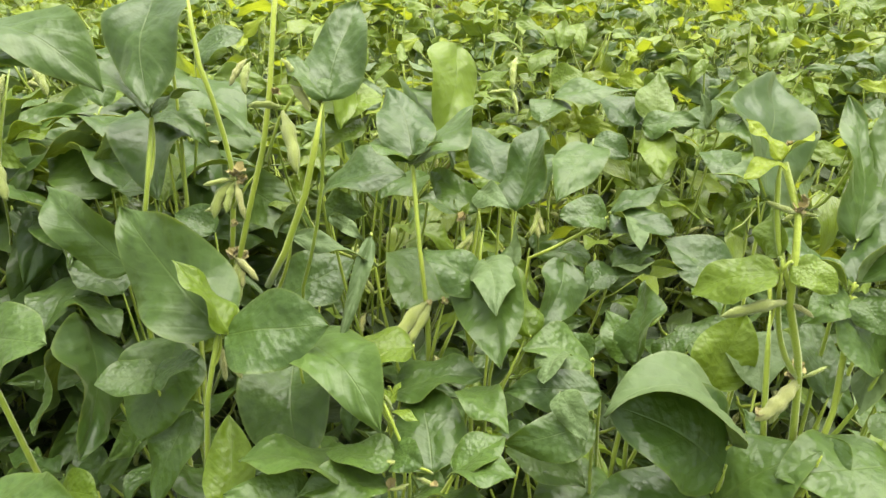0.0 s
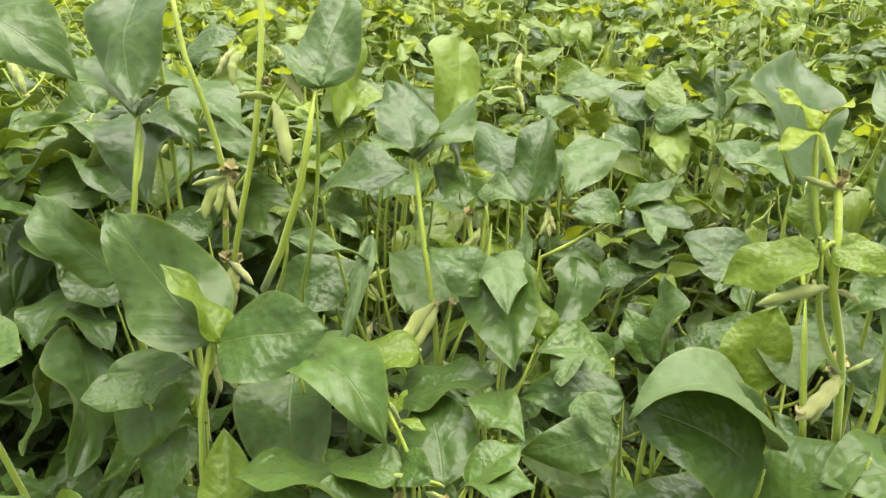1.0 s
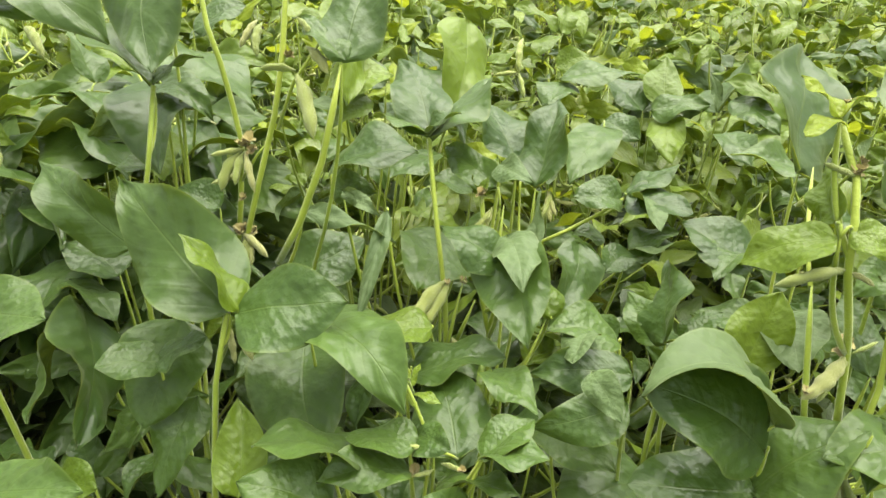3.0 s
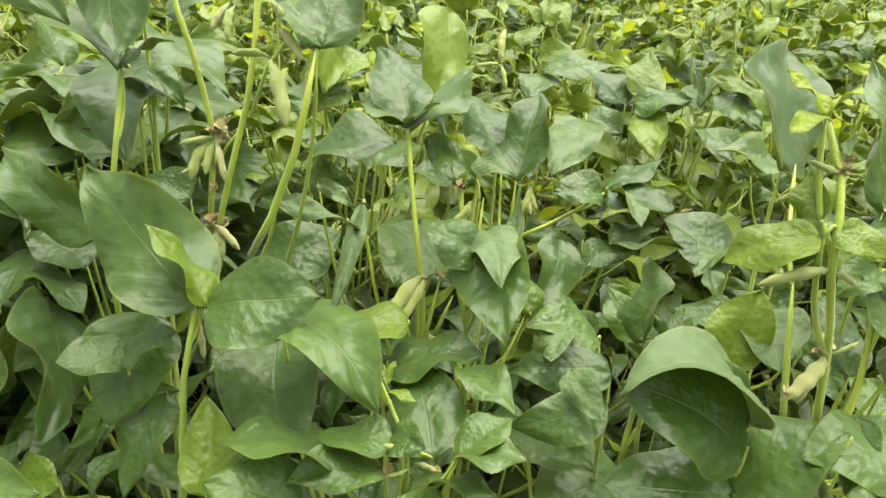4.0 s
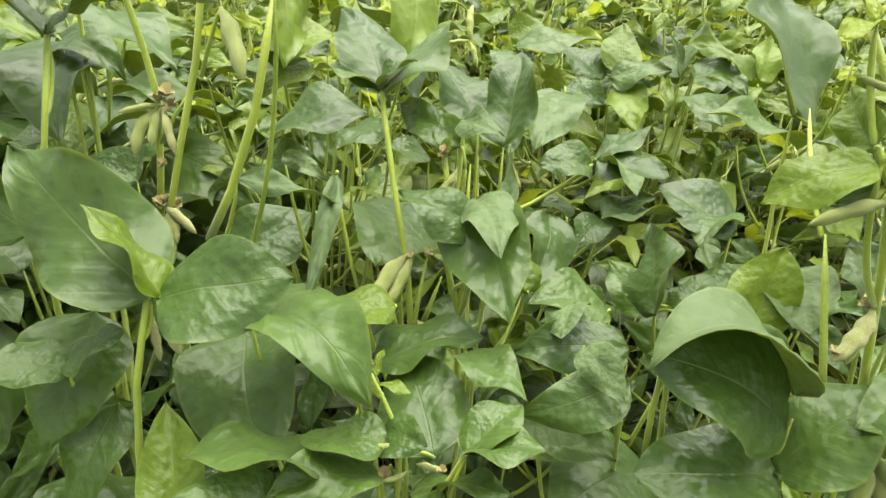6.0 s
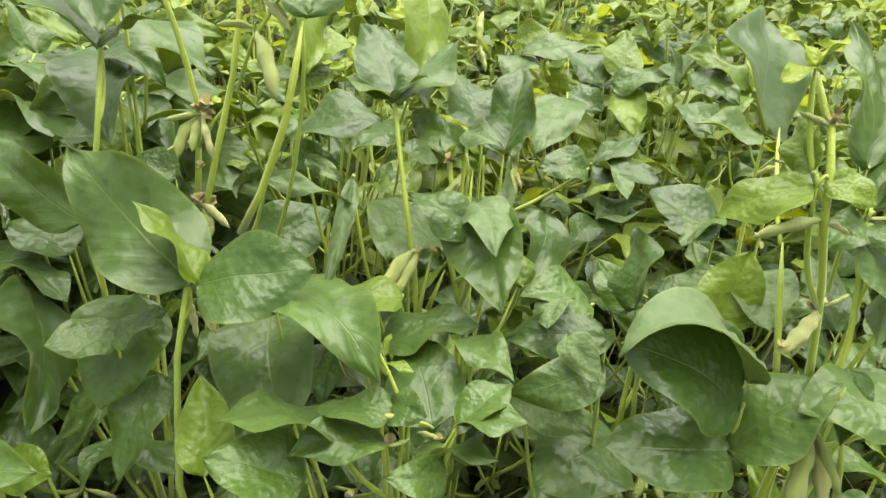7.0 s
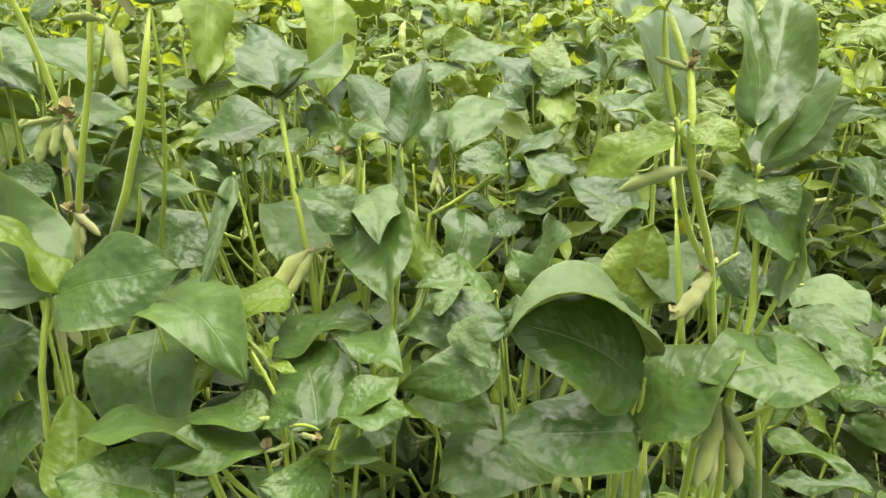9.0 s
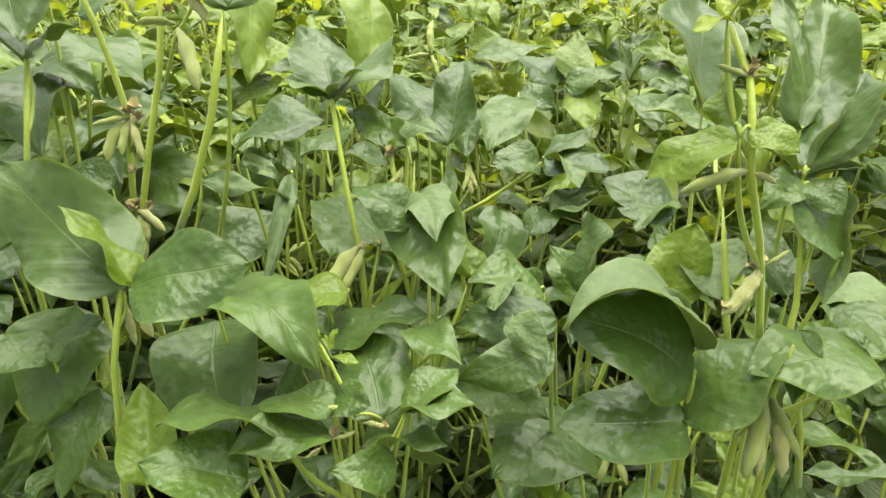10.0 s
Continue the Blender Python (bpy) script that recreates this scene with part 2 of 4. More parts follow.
# ---- ground ----
def ground():
    bm = bmesh.new()
    n, r = 60, 3.0
    ring = [r * i / n for i in range(-n, n + 1)]
    ring = [-3000, -300, -40, -8] + ring + [8, 40, 300, 3000]
    grid = []
    for x in ring:
        row = []
        for y in ring:
            h = 0.0
            if abs(x) < 3 and abs(y) < 3:
                h = 0.03 * noise.noise((x * 2.2, y * 2.2, 0)) + 0.018 * noise.noise((x * 9, y * 9, 3))
            row.append(bm.verts.new((x, y + 1.5, h)))
        grid.append(row)
    for i in range(len(ring) - 1):
        for j in range(len(ring) - 1):
            bm.faces.new((grid[i][j], grid[i + 1][j], grid[i + 1][j + 1], grid[i][j + 1])).smooth = True
    me = bpy.data.meshes.new("ground")
    bm.to_mesh(me)
    me.materials.append(SOIL)
    tagged(new("ground", me), "dark moist crumbly soil of a crop field", "ground", kind="structure")


ground()


# ---- plants ----
def random_plant(seed, height, leafy=1.0, low=0.32, bright=0.0, broad=1.0):
    """A whole soybean plant that grew by chance: stem, petioles with three leaflets each, pods at the nodes."""
    rng = random.Random(seed)
    top = tagged(new("soybean_plant"), "leafy green soybean plant with downy pods on moist soil", "plant", "soybean plants of the field")
    lean = Vector((rng.uniform(-0.12, 0.12), rng.uniform(-0.12, 0.12), 0))
    n = 9
    axis = [Vector((0.012 * (-1) ** i, 0.008 * math.sin(i * 2.1), -0.01)) * (i > 0) + Vector((0, 0, height * i / n)) + lean * (i / n) ** 1.5 for i in range(n + 1)]
    vs, fs = tube(axis, [0.0048 - 0.0032 * i / n for i in range(n + 1)])
    part("stem", mesh_of("stem", vs, fs, STEM), top)
    turn = rng.uniform(0, 6.28)
    if bright and rng.random() < 0.6:
        # a young shoot that overtops the canopy, with three small leaflets
        tip = axis[-1] + Vector((rng.uniform(-0.03, 0.03), rng.uniform(-0.03, 0.03), rng.uniform(0.06, 0.13)))
        vs, fs = tube(bend(axis[-1], tip, (rng.uniform(-0.01, 0.01), 0, 0), 5), [0.0018, 0.0017, 0.0016, 0.0015, 0.0014, 0.0013], 5)
        shoot = part("shoot", mesh_of("shoot", vs, fs, STEM), top)
        for k in range(3):
            a = turn + 2.1 * k
            dd = Vector((math.cos(a) * 0.7, math.sin(a) * 0.7, rng.uniform(-0.3, 0.8))).normalized()
            part("leaflet", leaf_mesh(24, 20, 1.0, k, 0.46, LEAF_SHOOT), shoot, leaf_matrix(tip, tip + dd * rng.uniform(0.035, 0.075), rng.uniform(-40, 40)))
    z = low
    while z < height * 0.98:
        f = z / height
        k = min(n - 1, int(f * n))
        node_at = axis[k].lerp(axis[k + 1], f * n - k)
        turn += math.pi + rng.uniform(-0.7, 0.7)
        reach = rng.uniform(0.07, 0.14) * (1.15 - 0.5 * f)
        rise = rng.uniform(0.05, 0.17)
        d = Vector((math.cos(turn), math.sin(turn), 0))
        end = node_at + d * reach + Vector((0, 0, rise))
        vs, fs = tube(bend(node_at, end, d * 0.012 + Vector((0, 0, -0.012)), 5), [0.0028, 0.0026, 0.0024, 0.0022, 0.0020, 0.0018], 5)
        pet = part("petiole", mesh_of("petiole", vs, fs, STEM), top)
        size = rng.uniform(0.075, 0.12) * (1.2 if bright else 1.05) * broad * (1.0 if f < 0.9 else 0.7)
        young = f > 0.88
        for off, sc in ((0.0, 1.0), (1.25, 0.88), (-1.25, 0.88)):
            a = turn + off + rng.uniform(-0.25, 0.25)
            pitch = rng.uniform(-0.75, 0.5)
            dd = Vector((math.cos(a) * math.cos(pitch), math.sin(a) * math.cos(pitch), math.sin(pitch)))
            base = end + dd * 0.008
            # bright: share of grown leaflets in the young colour, painting in far sheen
            me = leaf_mesh(rng.choice((12, 26, 40)), rng.choice((15, 40, 75)), 1.3, rng.randrange(6), rng.choice((0.38, 0.50)), LEAF_FRESH if young or rng.random() < bright else LEAF_TOP)
            part("leaflet", me, pet, leaf_matrix(base, base + dd * size * sc, rng.gauss(0, 34), UP))
        if f > 0.35 and rng.random() < 0.75:
            for _ in range(rng.randrange(2, 4)):
                a = rng.uniform(0, 6.28)
                down = rng.uniform(-1.2, 0.4)
                dd = Vector((math.cos(a) * math.cos(down), math.sin(a) * math.cos(down), math.sin(down)))
                part("pod", rng.choice(PODS), top, leaf_matrix(node_at + dd * 0.003, node_at + dd * rng.uniform(0.035, 0.05), rng.uniform(-90, 90)))
        z += rng.uniform(0.05, 0.08) / leafy
    return top



def soybean(root, points, label="tall green soybean plant with broad leaves and downy pods", girth=1.0):
    """A plant rooted at root whose stem runs through the points, from the top down."""
    top = tagged(new("soybean_plant"), label, "plant", "soybean plants of the field")
    top.location = (root[0], root[1], 0)
    top.matrix_basis = Matrix.Translation((root[0], root[1], 0))
    line = [Vector(q) - Vector((root[0], root[1], 0)) for q in points] or [Vector((0.01, -0.02, 0.64)), Vector((-0.01, 0, 0.5))]
    low = line[-1]
    line += [low * k + Vector((0.006 * math.sin(9 * k), 0.006 * math.cos(8 * k), 0)) for k in (0.75, 0.5, 0.25)] + [Vector((0, 0, -0.01))]
    n = len(line)
    vs, fs = tube(line, [girth * (0.0025 + 0.0020 * (i / n) ** 2) for i in range(n)], 7)
    part("stem", mesh_of("stem", vs, fs, STEM), top)
    STEMS[top.name] = line
    return top


STEMS = {}
SEED = [0]


def local(plant, q):
    return Vector(q) - plant.matrix_basis.translation


def petiole(plant, joint):
    """A leaf stalk from the joint down to the plant's stem."""
    j = local(plant, joint)
    line = STEMS[plant.name]
    SEED[0] += 1
    r = random.Random(SEED[0])
    level = max(0.15, j.z - r.uniform(0.05, 0.14))
    best = line[1]
    if min((j - q).length for q in line[:3]) > 0.008:
        for hi, lo in zip(line, line[1:]):
            if hi.z >= level >= lo.z:
                best = hi.lerp(lo, (hi.z - level) / max(hi.z - lo.z, 1e-4))
                break
        else:
            best = line[0]
    away = Vector((j.x - best.x, j.y - best.y, 0))
    if away.length > 0.07:
        # a long stalk drops into the foliage first and meets the stem low down
        foot = line[-1].lerp(line[-4], 0.75)
        knee = j - away.normalized() * 0.045 + Vector((0, 0, -min(0.2, j.z * 0.3)))
        pts = bend(foot, knee, (0, 0, -0.05), 5) + bend(knee, j, away.normalized() * 0.008, 5)[1:]
    else:
        pts = bend(best, j, away * 0.15 + Vector((0, 0, -0.006)), 7)
    vs, fs = tube(pts, [0.0025 - 0.0008 * i / (len(pts) - 1) for i in range(len(pts) - 1)] + [0.0007], 6)
    ob = part("petiole", mesh_of("petiole", vs, fs, STEM), plant)
    ob["joint"] = [j.x, j.y, j.z]
    return ob


def leaf(stalk, base, tip, roll, ratio, fold, droop, top=None):
    """A leaflet from base to tip, and the short stalklet that ties it to its petiole."""
    SEED[0] += 1
    plant = stalk.parent
    me = leaf_mesh(fold * 1.7, droop * 1.15, 1.25, SEED[0], ratio, top)
    b, t = local(plant, base), local(plant, tip)
    ob = part("leaflet", me, stalk, leaf_matrix(b, t, roll))
    j = Vector(stalk["joint"])
    if (b - j).length > 0.006:
        vs, fs = tube(bend(j, b, (0, 0, 0.004), 4), [0.0013] * 5, 5)
        part("stalklet", mesh_of("stalklet", vs, fs, STEM), stalk)
    return ob


def pod(plant, base, tip):
    SEED[0] += 1
    r = random.Random(SEED[0])
    return part("pod", PODS[SEED[0] % 6], plant, leaf_matrix(local(plant, base), local(plant, tip), r.uniform(-60, 60)))


def flower(plant, at, size=0.012):
    """A wilted flower: a cup of crumpled, curled petals."""
    SEED[0] += 1
    r = random.Random(SEED[0])
    vs, fs = [], []
    for k in range(9):
        a = k * 0.7 + r.uniform(-0.3, 0.3)
        out, up = r.uniform(0.25, 0.65), r.uniform(0.0, 1.0)
        d, s = Vector((math.cos(a), math.sin(a), 0)), Vector((-math.sin(a), math.cos(a), 0))
        n = len(vs)
        for u, w in ((0.0, 0.16), (0.4, 0.36), (0.75, 0.34), (1.0, 0.16)):
            p0 = d * (u * out) + Vector((0, 0, up * u - 0.35 * u * u))
            for v in (-1, 0, 1):
                vs.append(tuple((p0 + s * (w * v) + Vector((0, 0, 0.16 * abs(v) * u + r.uniform(-0.05, 0.05)))) * size * 0.85))
        for i in range(3):
            for q in range(2):
                c = n + i * 3 + q
                fs.append((c, c + 1, c + 4, c + 3))
    return part("flower", mesh_of("flower", vs, fs, BUD), plant, Matrix.Translation(local(plant, at)), "wilted cream-brown flower")


def branch(plant, points, radius):
    vs, fs = tube([local(plant, q) for q in points], [1.3 * radius * (0.65 + 0.2 * i / len(points)) * (0.3 if i == 0 else 1) for i in range(len(points))], 7)
    return part("branch", mesh_of("branch", vs, fs, STEM), plant)


# ---- plants near the path ----

# the plant: edge
p = soybean((-0.307, 0.549), [(-0.284, 0.625, 0.974), (-0.286, 0.588, 0.919), (-0.301, 0.568, 0.844), (-0.303, 0.555, 0.802), (-0.299, 0.541, 0.760)], "soybean plant with a bare yellow-green stalk and broad leaves")
s = petiole(p, (-0.284, 0.625, 0.974))
leaf(s, (-0.284, 0.625, 0.974), (-0.240, 0.648, 0.995), -36, 0.85, 18, 50)
leaf(s, (-0.287, 0.625, 0.974), (-0.392, 0.685, 1.017), 46, 0.56, 14, 30)
s = petiole(p, (-0.292, 0.725, 1.081))
leaf(s, (-0.292, 0.725, 1.081), (-0.267, 0.589, 0.998), 11, 0.61, 8, 20)
s = petiole(p, (-0.313, 0.710, 0.948))
leaf(s, (-0.323, 0.722, 0.944), (-0.251, 0.674, 0.921), 4, 0.52, 14, 70)
s = petiole(p, (-0.318, 0.750, 0.942))
leaf(s, (-0.318, 0.750, 0.942), (-0.285, 0.600, 0.895), 1, 0.56, 10, 25)
s = petiole(p, (-0.322, 0.584, 0.822))
leaf(s, (-0.321, 0.582, 0.820), (-0.445, 0.671, 0.873), -30, 0.40, 10, 30)
s = petiole(p, (-0.411, 0.716, 0.754))
s = petiole(p, (-0.380, 0.648, 0.741))
leaf(s, (-0.380, 0.648, 0.741), (-0.458, 0.682, 0.763), 23, 0.85, 10, 30)
s = petiole(p, (-0.441, 0.647, 0.735))
leaf(s, (-0.441, 0.647, 0.735), (-0.363, 0.587, 0.722), -39, 0.56, 10, 30)
s = petiole(p, (-0.460, 0.703, 0.731))
leaf(s, (-0.460, 0.703, 0.731), (-0.465, 0.602, 0.712), 12, 0.85, 10, 30)
s = petiole(p, (-0.255, 0.453, 0.783))
leaf(s, (-0.253, 0.453, 0.782), (-0.300, 0.432, 0.794), 7, 0.85, 6, 15)
leaf(s, (-0.257, 0.453, 0.783), (-0.211, 0.461, 0.805), -25, 0.85, 8, 20)
s = petiole(p, (-0.412, 0.608, 0.722))
leaf(s, (-0.411, 0.611, 0.727), (-0.350, 0.443, 0.682), -72, 0.56, 8, 20)
leaf(s, (-0.418, 0.602, 0.712), (-0.415, 0.476, 0.680), 60, 0.56, 8, 20)
s = petiole(p, (-0.285, 0.488, 0.638))
leaf(s, (-0.288, 0.489, 0.638), (-0.216, 0.423, 0.641), -65, 0.56, 8, 20)
s = petiole(p, (-0.364, 0.421, 0.661))
leaf(s, (-0.364, 0.421, 0.661), (-0.312, 0.401, 0.679), 11, 0.75, 8, 20, LEAF_FRESH)
s = petiole(p, (-0.307, 0.502, 0.614))
leaf(s, (-0.307, 0.502, 0.614), (-0.319, 0.434, 0.612), 26, 0.56, 10, 20)
s = petiole(p, (-0.271, 0.540, 0.760))
s = petiole(p, (-0.249, 0.503, 0.793))
leaf(s, (-0.249, 0.503, 0.793), (-0.270, 0.427, 0.728), -1, 0.85, 8, 20)
s = petiole(p, (-0.232, 0.463, 0.734))
leaf(s, (-0.232, 0.463, 0.734), (-0.255, 0.394, 0.678), -3, 0.54, 8, 20)

# the plant: behind left
p = soybean((-0.521, 0.898), [])
s = petiole(p, (-0.479, 0.873, 0.880))
leaf(s, (-0.486, 0.874, 0.881), (-0.402, 0.804, 0.864), -27, 0.56, 10, 30)
leaf(s, (-0.478, 0.890, 0.889), (-0.529, 0.947, 0.943), 49, 0.56, 10, 30)
s = petiole(p, (-0.501, 0.841, 0.848))
leaf(s, (-0.501, 0.841, 0.848), (-0.391, 0.740, 0.820), -48, 0.56, 10, 30)
s = petiole(p, (-0.368, 0.779, 0.874))
leaf(s, (-0.362, 0.777, 0.871), (-0.332, 0.707, 0.834), -9, 0.68, 10, 25, LEAF_FRESH)
s = petiole(p, (-0.327, 0.676, 0.866))
leaf(s, (-0.327, 0.676, 0.866), (-0.375, 0.675, 0.863), 27, 0.85, 12, 30)
s = petiole(p, (-0.319, 0.831, 0.955))
leaf(s, (-0.321, 0.829, 0.953), (-0.219, 0.722, 0.916), -39, 0.56, 10, 20)
s = petiole(p, (-0.230, 0.594, 0.860))
leaf(s, (-0.230, 0.594, 0.860), (-0.272, 0.603, 0.877), 8, 0.85, 15, 40)
s = petiole(p, (-0.324, 0.862, 0.966))
leaf(s, (-0.324, 0.862, 0.966), (-0.262, 0.890, 0.993), -4, 0.85, 10, 30)

s = petiole(p, (-0.434, 0.795, 0.806))
leaf(s, (-0.434, 0.795, 0.806), (-0.562, 0.857, 0.829), -6, 0.70, 10, 30)
s = petiole(p, (-0.441, 0.703, 0.772))
leaf(s, (-0.441, 0.703, 0.772), (-0.540, 0.761, 0.788), 10, 0.62, 10, 35)

# the plant: outer left
p = soybean((-0.401, 0.431), [(-0.368, 0.541, 1.052), (-0.375, 0.512, 0.986), (-0.383, 0.474, 0.906), (-0.391, 0.430, 0.816)])
s = petiole(p, (-0.358, 0.404, 0.870))
leaf(s, (-0.343, 0.388, 0.882), (-0.279, 0.368, 0.894), 9, 0.85, 8, 25)
s = petiole(p, (-0.348, 0.502, 1.082))
leaf(s, (-0.350, 0.505, 1.088), (-0.230, 0.450, 1.060), -19, 0.56, 10, 70)
leaf(s, (-0.361, 0.514, 1.063), (-0.287, 0.495, 1.068), 2, 0.66, 10, 30)
pod(p, (-0.368, 0.590, 1.035), (-0.340, 0.557, 1.019))
pod(p, (-0.359, 0.537, 1.044), (-0.360, 0.506, 1.012))
pod(p, (-0.363, 0.501, 0.983), (-0.349, 0.474, 0.958))
branch(p, [(-0.355, 0.540, 1.048), (-0.362, 0.514, 1.005), (-0.371, 0.492, 0.950)], 0.0020)
s = petiole(p, (-0.358, 0.327, 0.756))
s = petiole(p, (-0.331, 0.301, 0.789))
leaf(s, (-0.331, 0.301, 0.789), (-0.235, 0.286, 0.819), -14, 0.56, 8, 25)

# the plant: front left
p = soybean((-0.208, 0.401), [(-0.188, 0.456, 0.835), (-0.192, 0.441, 0.812), (-0.198, 0.428, 0.781), (-0.203, 0.415, 0.730), (-0.205, 0.391, 0.673)], "soybean plant with three very large leaflets on one stalk")
s = petiole(p, (-0.186, 0.456, 0.836))
leaf(s, (-0.184, 0.456, 0.835), (-0.302, 0.558, 0.908), -11, 0.53, 6, 20)
leaf(s, (-0.175, 0.447, 0.843), (-0.226, 0.480, 0.898), 53, 0.56, 22, 15, LEAF_FRESH)
leaf(s, (-0.177, 0.447, 0.843), (-0.083, 0.440, 0.860), 4, 0.85, 8, 25)
pod(p, (-0.180, 0.463, 0.825), (-0.165, 0.434, 0.803))
pod(p, (-0.195, 0.471, 0.815), (-0.187, 0.450, 0.785))

# the plant: pod bearer
p = soybean((-0.206, 0.559), [(-0.138, 0.627, 1.124), (-0.142, 0.603, 1.079), (-0.144, 0.565, 1.021), (-0.154, 0.557, 0.973), (-0.172, 0.543, 0.914), (-0.190, 0.544, 0.859), (-0.207, 0.550, 0.812)], "soybean plant hung with downy pods and wilted flowers")
branch(p, [(-0.221, 0.617, 1.112), (-0.215, 0.596, 1.071), (-0.209, 0.582, 1.041), (-0.200, 0.574, 1.013), (-0.195, 0.574, 0.976), (-0.190, 0.568, 0.941), (-0.194, 0.554, 0.892), (-0.204, 0.550, 0.831)], 0.0026)
branch(p, [(-0.090, 0.529, 1.025), (-0.096, 0.514, 0.994), (-0.107, 0.505, 0.952), (-0.131, 0.504, 0.894), (-0.155, 0.512, 0.850)], 0.0032)
branch(p, [(-0.161, 0.560, 0.950), (-0.175, 0.557, 0.934), (-0.193, 0.558, 0.907)], 0.0015)
branch(p, [(-0.103, 0.555, 1.045), (-0.118, 0.554, 1.024), (-0.134, 0.552, 1.003), (-0.151, 0.550, 0.962)], 0.0016)
s = petiole(p, (-0.089, 0.529, 1.026))
leaf(s, (-0.089, 0.530, 1.027), (-0.069, 0.628, 1.087), 1, 0.50, 10, 15)
leaf(s, (-0.086, 0.530, 1.028), (-0.125, 0.565, 1.054), 16, 0.56, 24, 25)
s = petiole(p, (-0.212, 0.558, 0.806))
s = petiole(p, (-0.166, 0.587, 0.782))
leaf(s, (-0.166, 0.587, 0.782), (-0.091, 0.622, 0.811), -4, 0.85, 8, 30)
s = petiole(p, (-0.138, 0.555, 0.879))
leaf(s, (-0.138, 0.555, 0.879), (-0.050, 0.523, 0.866), -13, 0.22, 10, 20, LEAF_UNDER)
pod(p, (-0.129, 0.546, 1.011), (-0.110, 0.497, 0.976))
pod(p, (-0.130, 0.548, 1.014), (-0.157, 0.539, 1.018))
pod(p, (-0.120, 0.548, 1.034), (-0.100, 0.525, 1.019))
pod(p, (-0.166, 0.582, 1.046), (-0.177, 0.560, 1.029))
pod(p, (-0.162, 0.581, 1.044), (-0.163, 0.555, 1.023))
pod(p, (-0.188, 0.565, 0.937), (-0.214, 0.549, 0.937))
pod(p, (-0.188, 0.564, 0.935), (-0.192, 0.538, 0.914))
pod(p, (-0.196, 0.566, 0.911), (-0.215, 0.544, 0.912))
pod(p, (-0.195, 0.545, 0.861), (-0.166, 0.519, 0.851))
pod(p, (-0.192, 0.544, 0.859), (-0.182, 0.520, 0.842))
pod(p, (-0.126, 0.551, 1.056), (-0.113, 0.540, 1.040))
pod(p, (-0.190, 0.546, 0.862), (-0.202, 0.518, 0.826))
pod(p, (-0.188, 0.545, 0.861), (-0.188, 0.512, 0.824))
pod(p, (-0.190, 0.562, 0.936), (-0.205, 0.538, 0.908))
pod(p, (-0.186, 0.562, 0.936), (-0.176, 0.540, 0.906))
flower(p, (-0.196, 0.544, 0.864), 0.012)
flower(p, (-0.180, 0.560, 0.938), 0.011)
flower(p, (-0.182, 0.564, 0.945), 0.013)
flower(p, (-0.188, 0.562, 0.941), 0.011)
flower(p, (-0.185, 0.546, 0.862), 0.012)
flower(p, (-0.193, 0.548, 0.865), 0.010)
flower(p, (-0.190, 0.549, 0.895), 0.009)
flower(p, (-0.138, 0.564, 1.021), 0.010)

# the plant: tall stalk
p = soybean((-0.003, 0.531), [(-0.023, 0.627, 0.924), (-0.019, 0.604, 0.890), (-0.015, 0.583, 0.860), (-0.009, 0.561, 0.817), (-0.005, 0.547, 0.787), (-0.003, 0.525, 0.736)], "soybean plant with one long upright leaf on a thin stalk")
branch(p, [(0.013, 0.550, 0.811), (0.003, 0.531, 0.773), (-0.006, 0.519, 0.727)], 0.0022)
branch(p, [(0.025, 0.554, 0.782), (0.013, 0.543, 0.756), (0.006, 0.538, 0.739)], 0.0026)
s = petiole(p, (-0.023, 0.627, 0.926))
leaf(s, (-0.021, 0.626, 0.923), (0.055, 0.732, 0.955), -33, 0.56, 10, 20)
leaf(s, (-0.023, 0.629, 0.927), (-0.060, 0.741, 0.970), -1, 0.51, 8, 20)
leaf(s, (-0.025, 0.630, 0.929), (0.008, 0.626, 0.951), -29, 0.78, 16, 40)
leaf(s, (-0.026, 0.630, 0.929), (-0.081, 0.646, 0.939), 36, 0.81, 12, 30)
s = petiole(p, (-0.012, 0.637, 0.814))
leaf(s, (-0.010, 0.646, 0.810), (-0.032, 0.543, 0.801), -12, 0.85, 8, 30)
s = petiole(p, (-0.062, 0.569, 0.871))
leaf(s, (-0.059, 0.553, 0.883), (-0.081, 0.454, 0.822), -11, 0.15, 20, 10, LEAF_UNDER)
s = petiole(p, (-0.106, 0.591, 0.883))
leaf(s, (-0.106, 0.591, 0.883), (-0.066, 0.558, 0.873), 34, 0.31, 14, 20, LEAF_UNDER)
s = petiole(p, (-0.018, 0.507, 0.781))
leaf(s, (-0.016, 0.492, 0.795), (-0.075, 0.483, 0.796), 14, 0.85, 10, 30, LEAF_FRESH)
pod(p, (-0.005, 0.553, 0.806), (-0.038, 0.500, 0.787))
pod(p, (-0.002, 0.552, 0.804), (-0.028, 0.507, 0.779))
pod(p, (0.011, 0.549, 0.809), (0.016, 0.539, 0.813))
pod(p, (0.001, 0.534, 0.750), (0.018, 0.510, 0.752))
flower(p, (0.013, 0.548, 0.809), 0.008)
flower(p, (-0.003, 0.548, 0.807), 0.007)
flower(p, (0.002, 0.532, 0.747), 0.008)

# the plant: mid behind
p = soybean((-0.136, 0.915), [])
s = petiole(p, (-0.147, 0.758, 0.823))
leaf(s, (-0.147, 0.751, 0.812), (-0.088, 0.722, 0.816), 32, 0.70, 10, 20)
s = petiole(p, (-0.142, 0.723, 0.843))
leaf(s, (-0.142, 0.723, 0.843), (-0.038, 0.716, 0.871), -19, 0.85, 14, 45)
s = petiole(p, (-0.141, 0.864, 0.893))
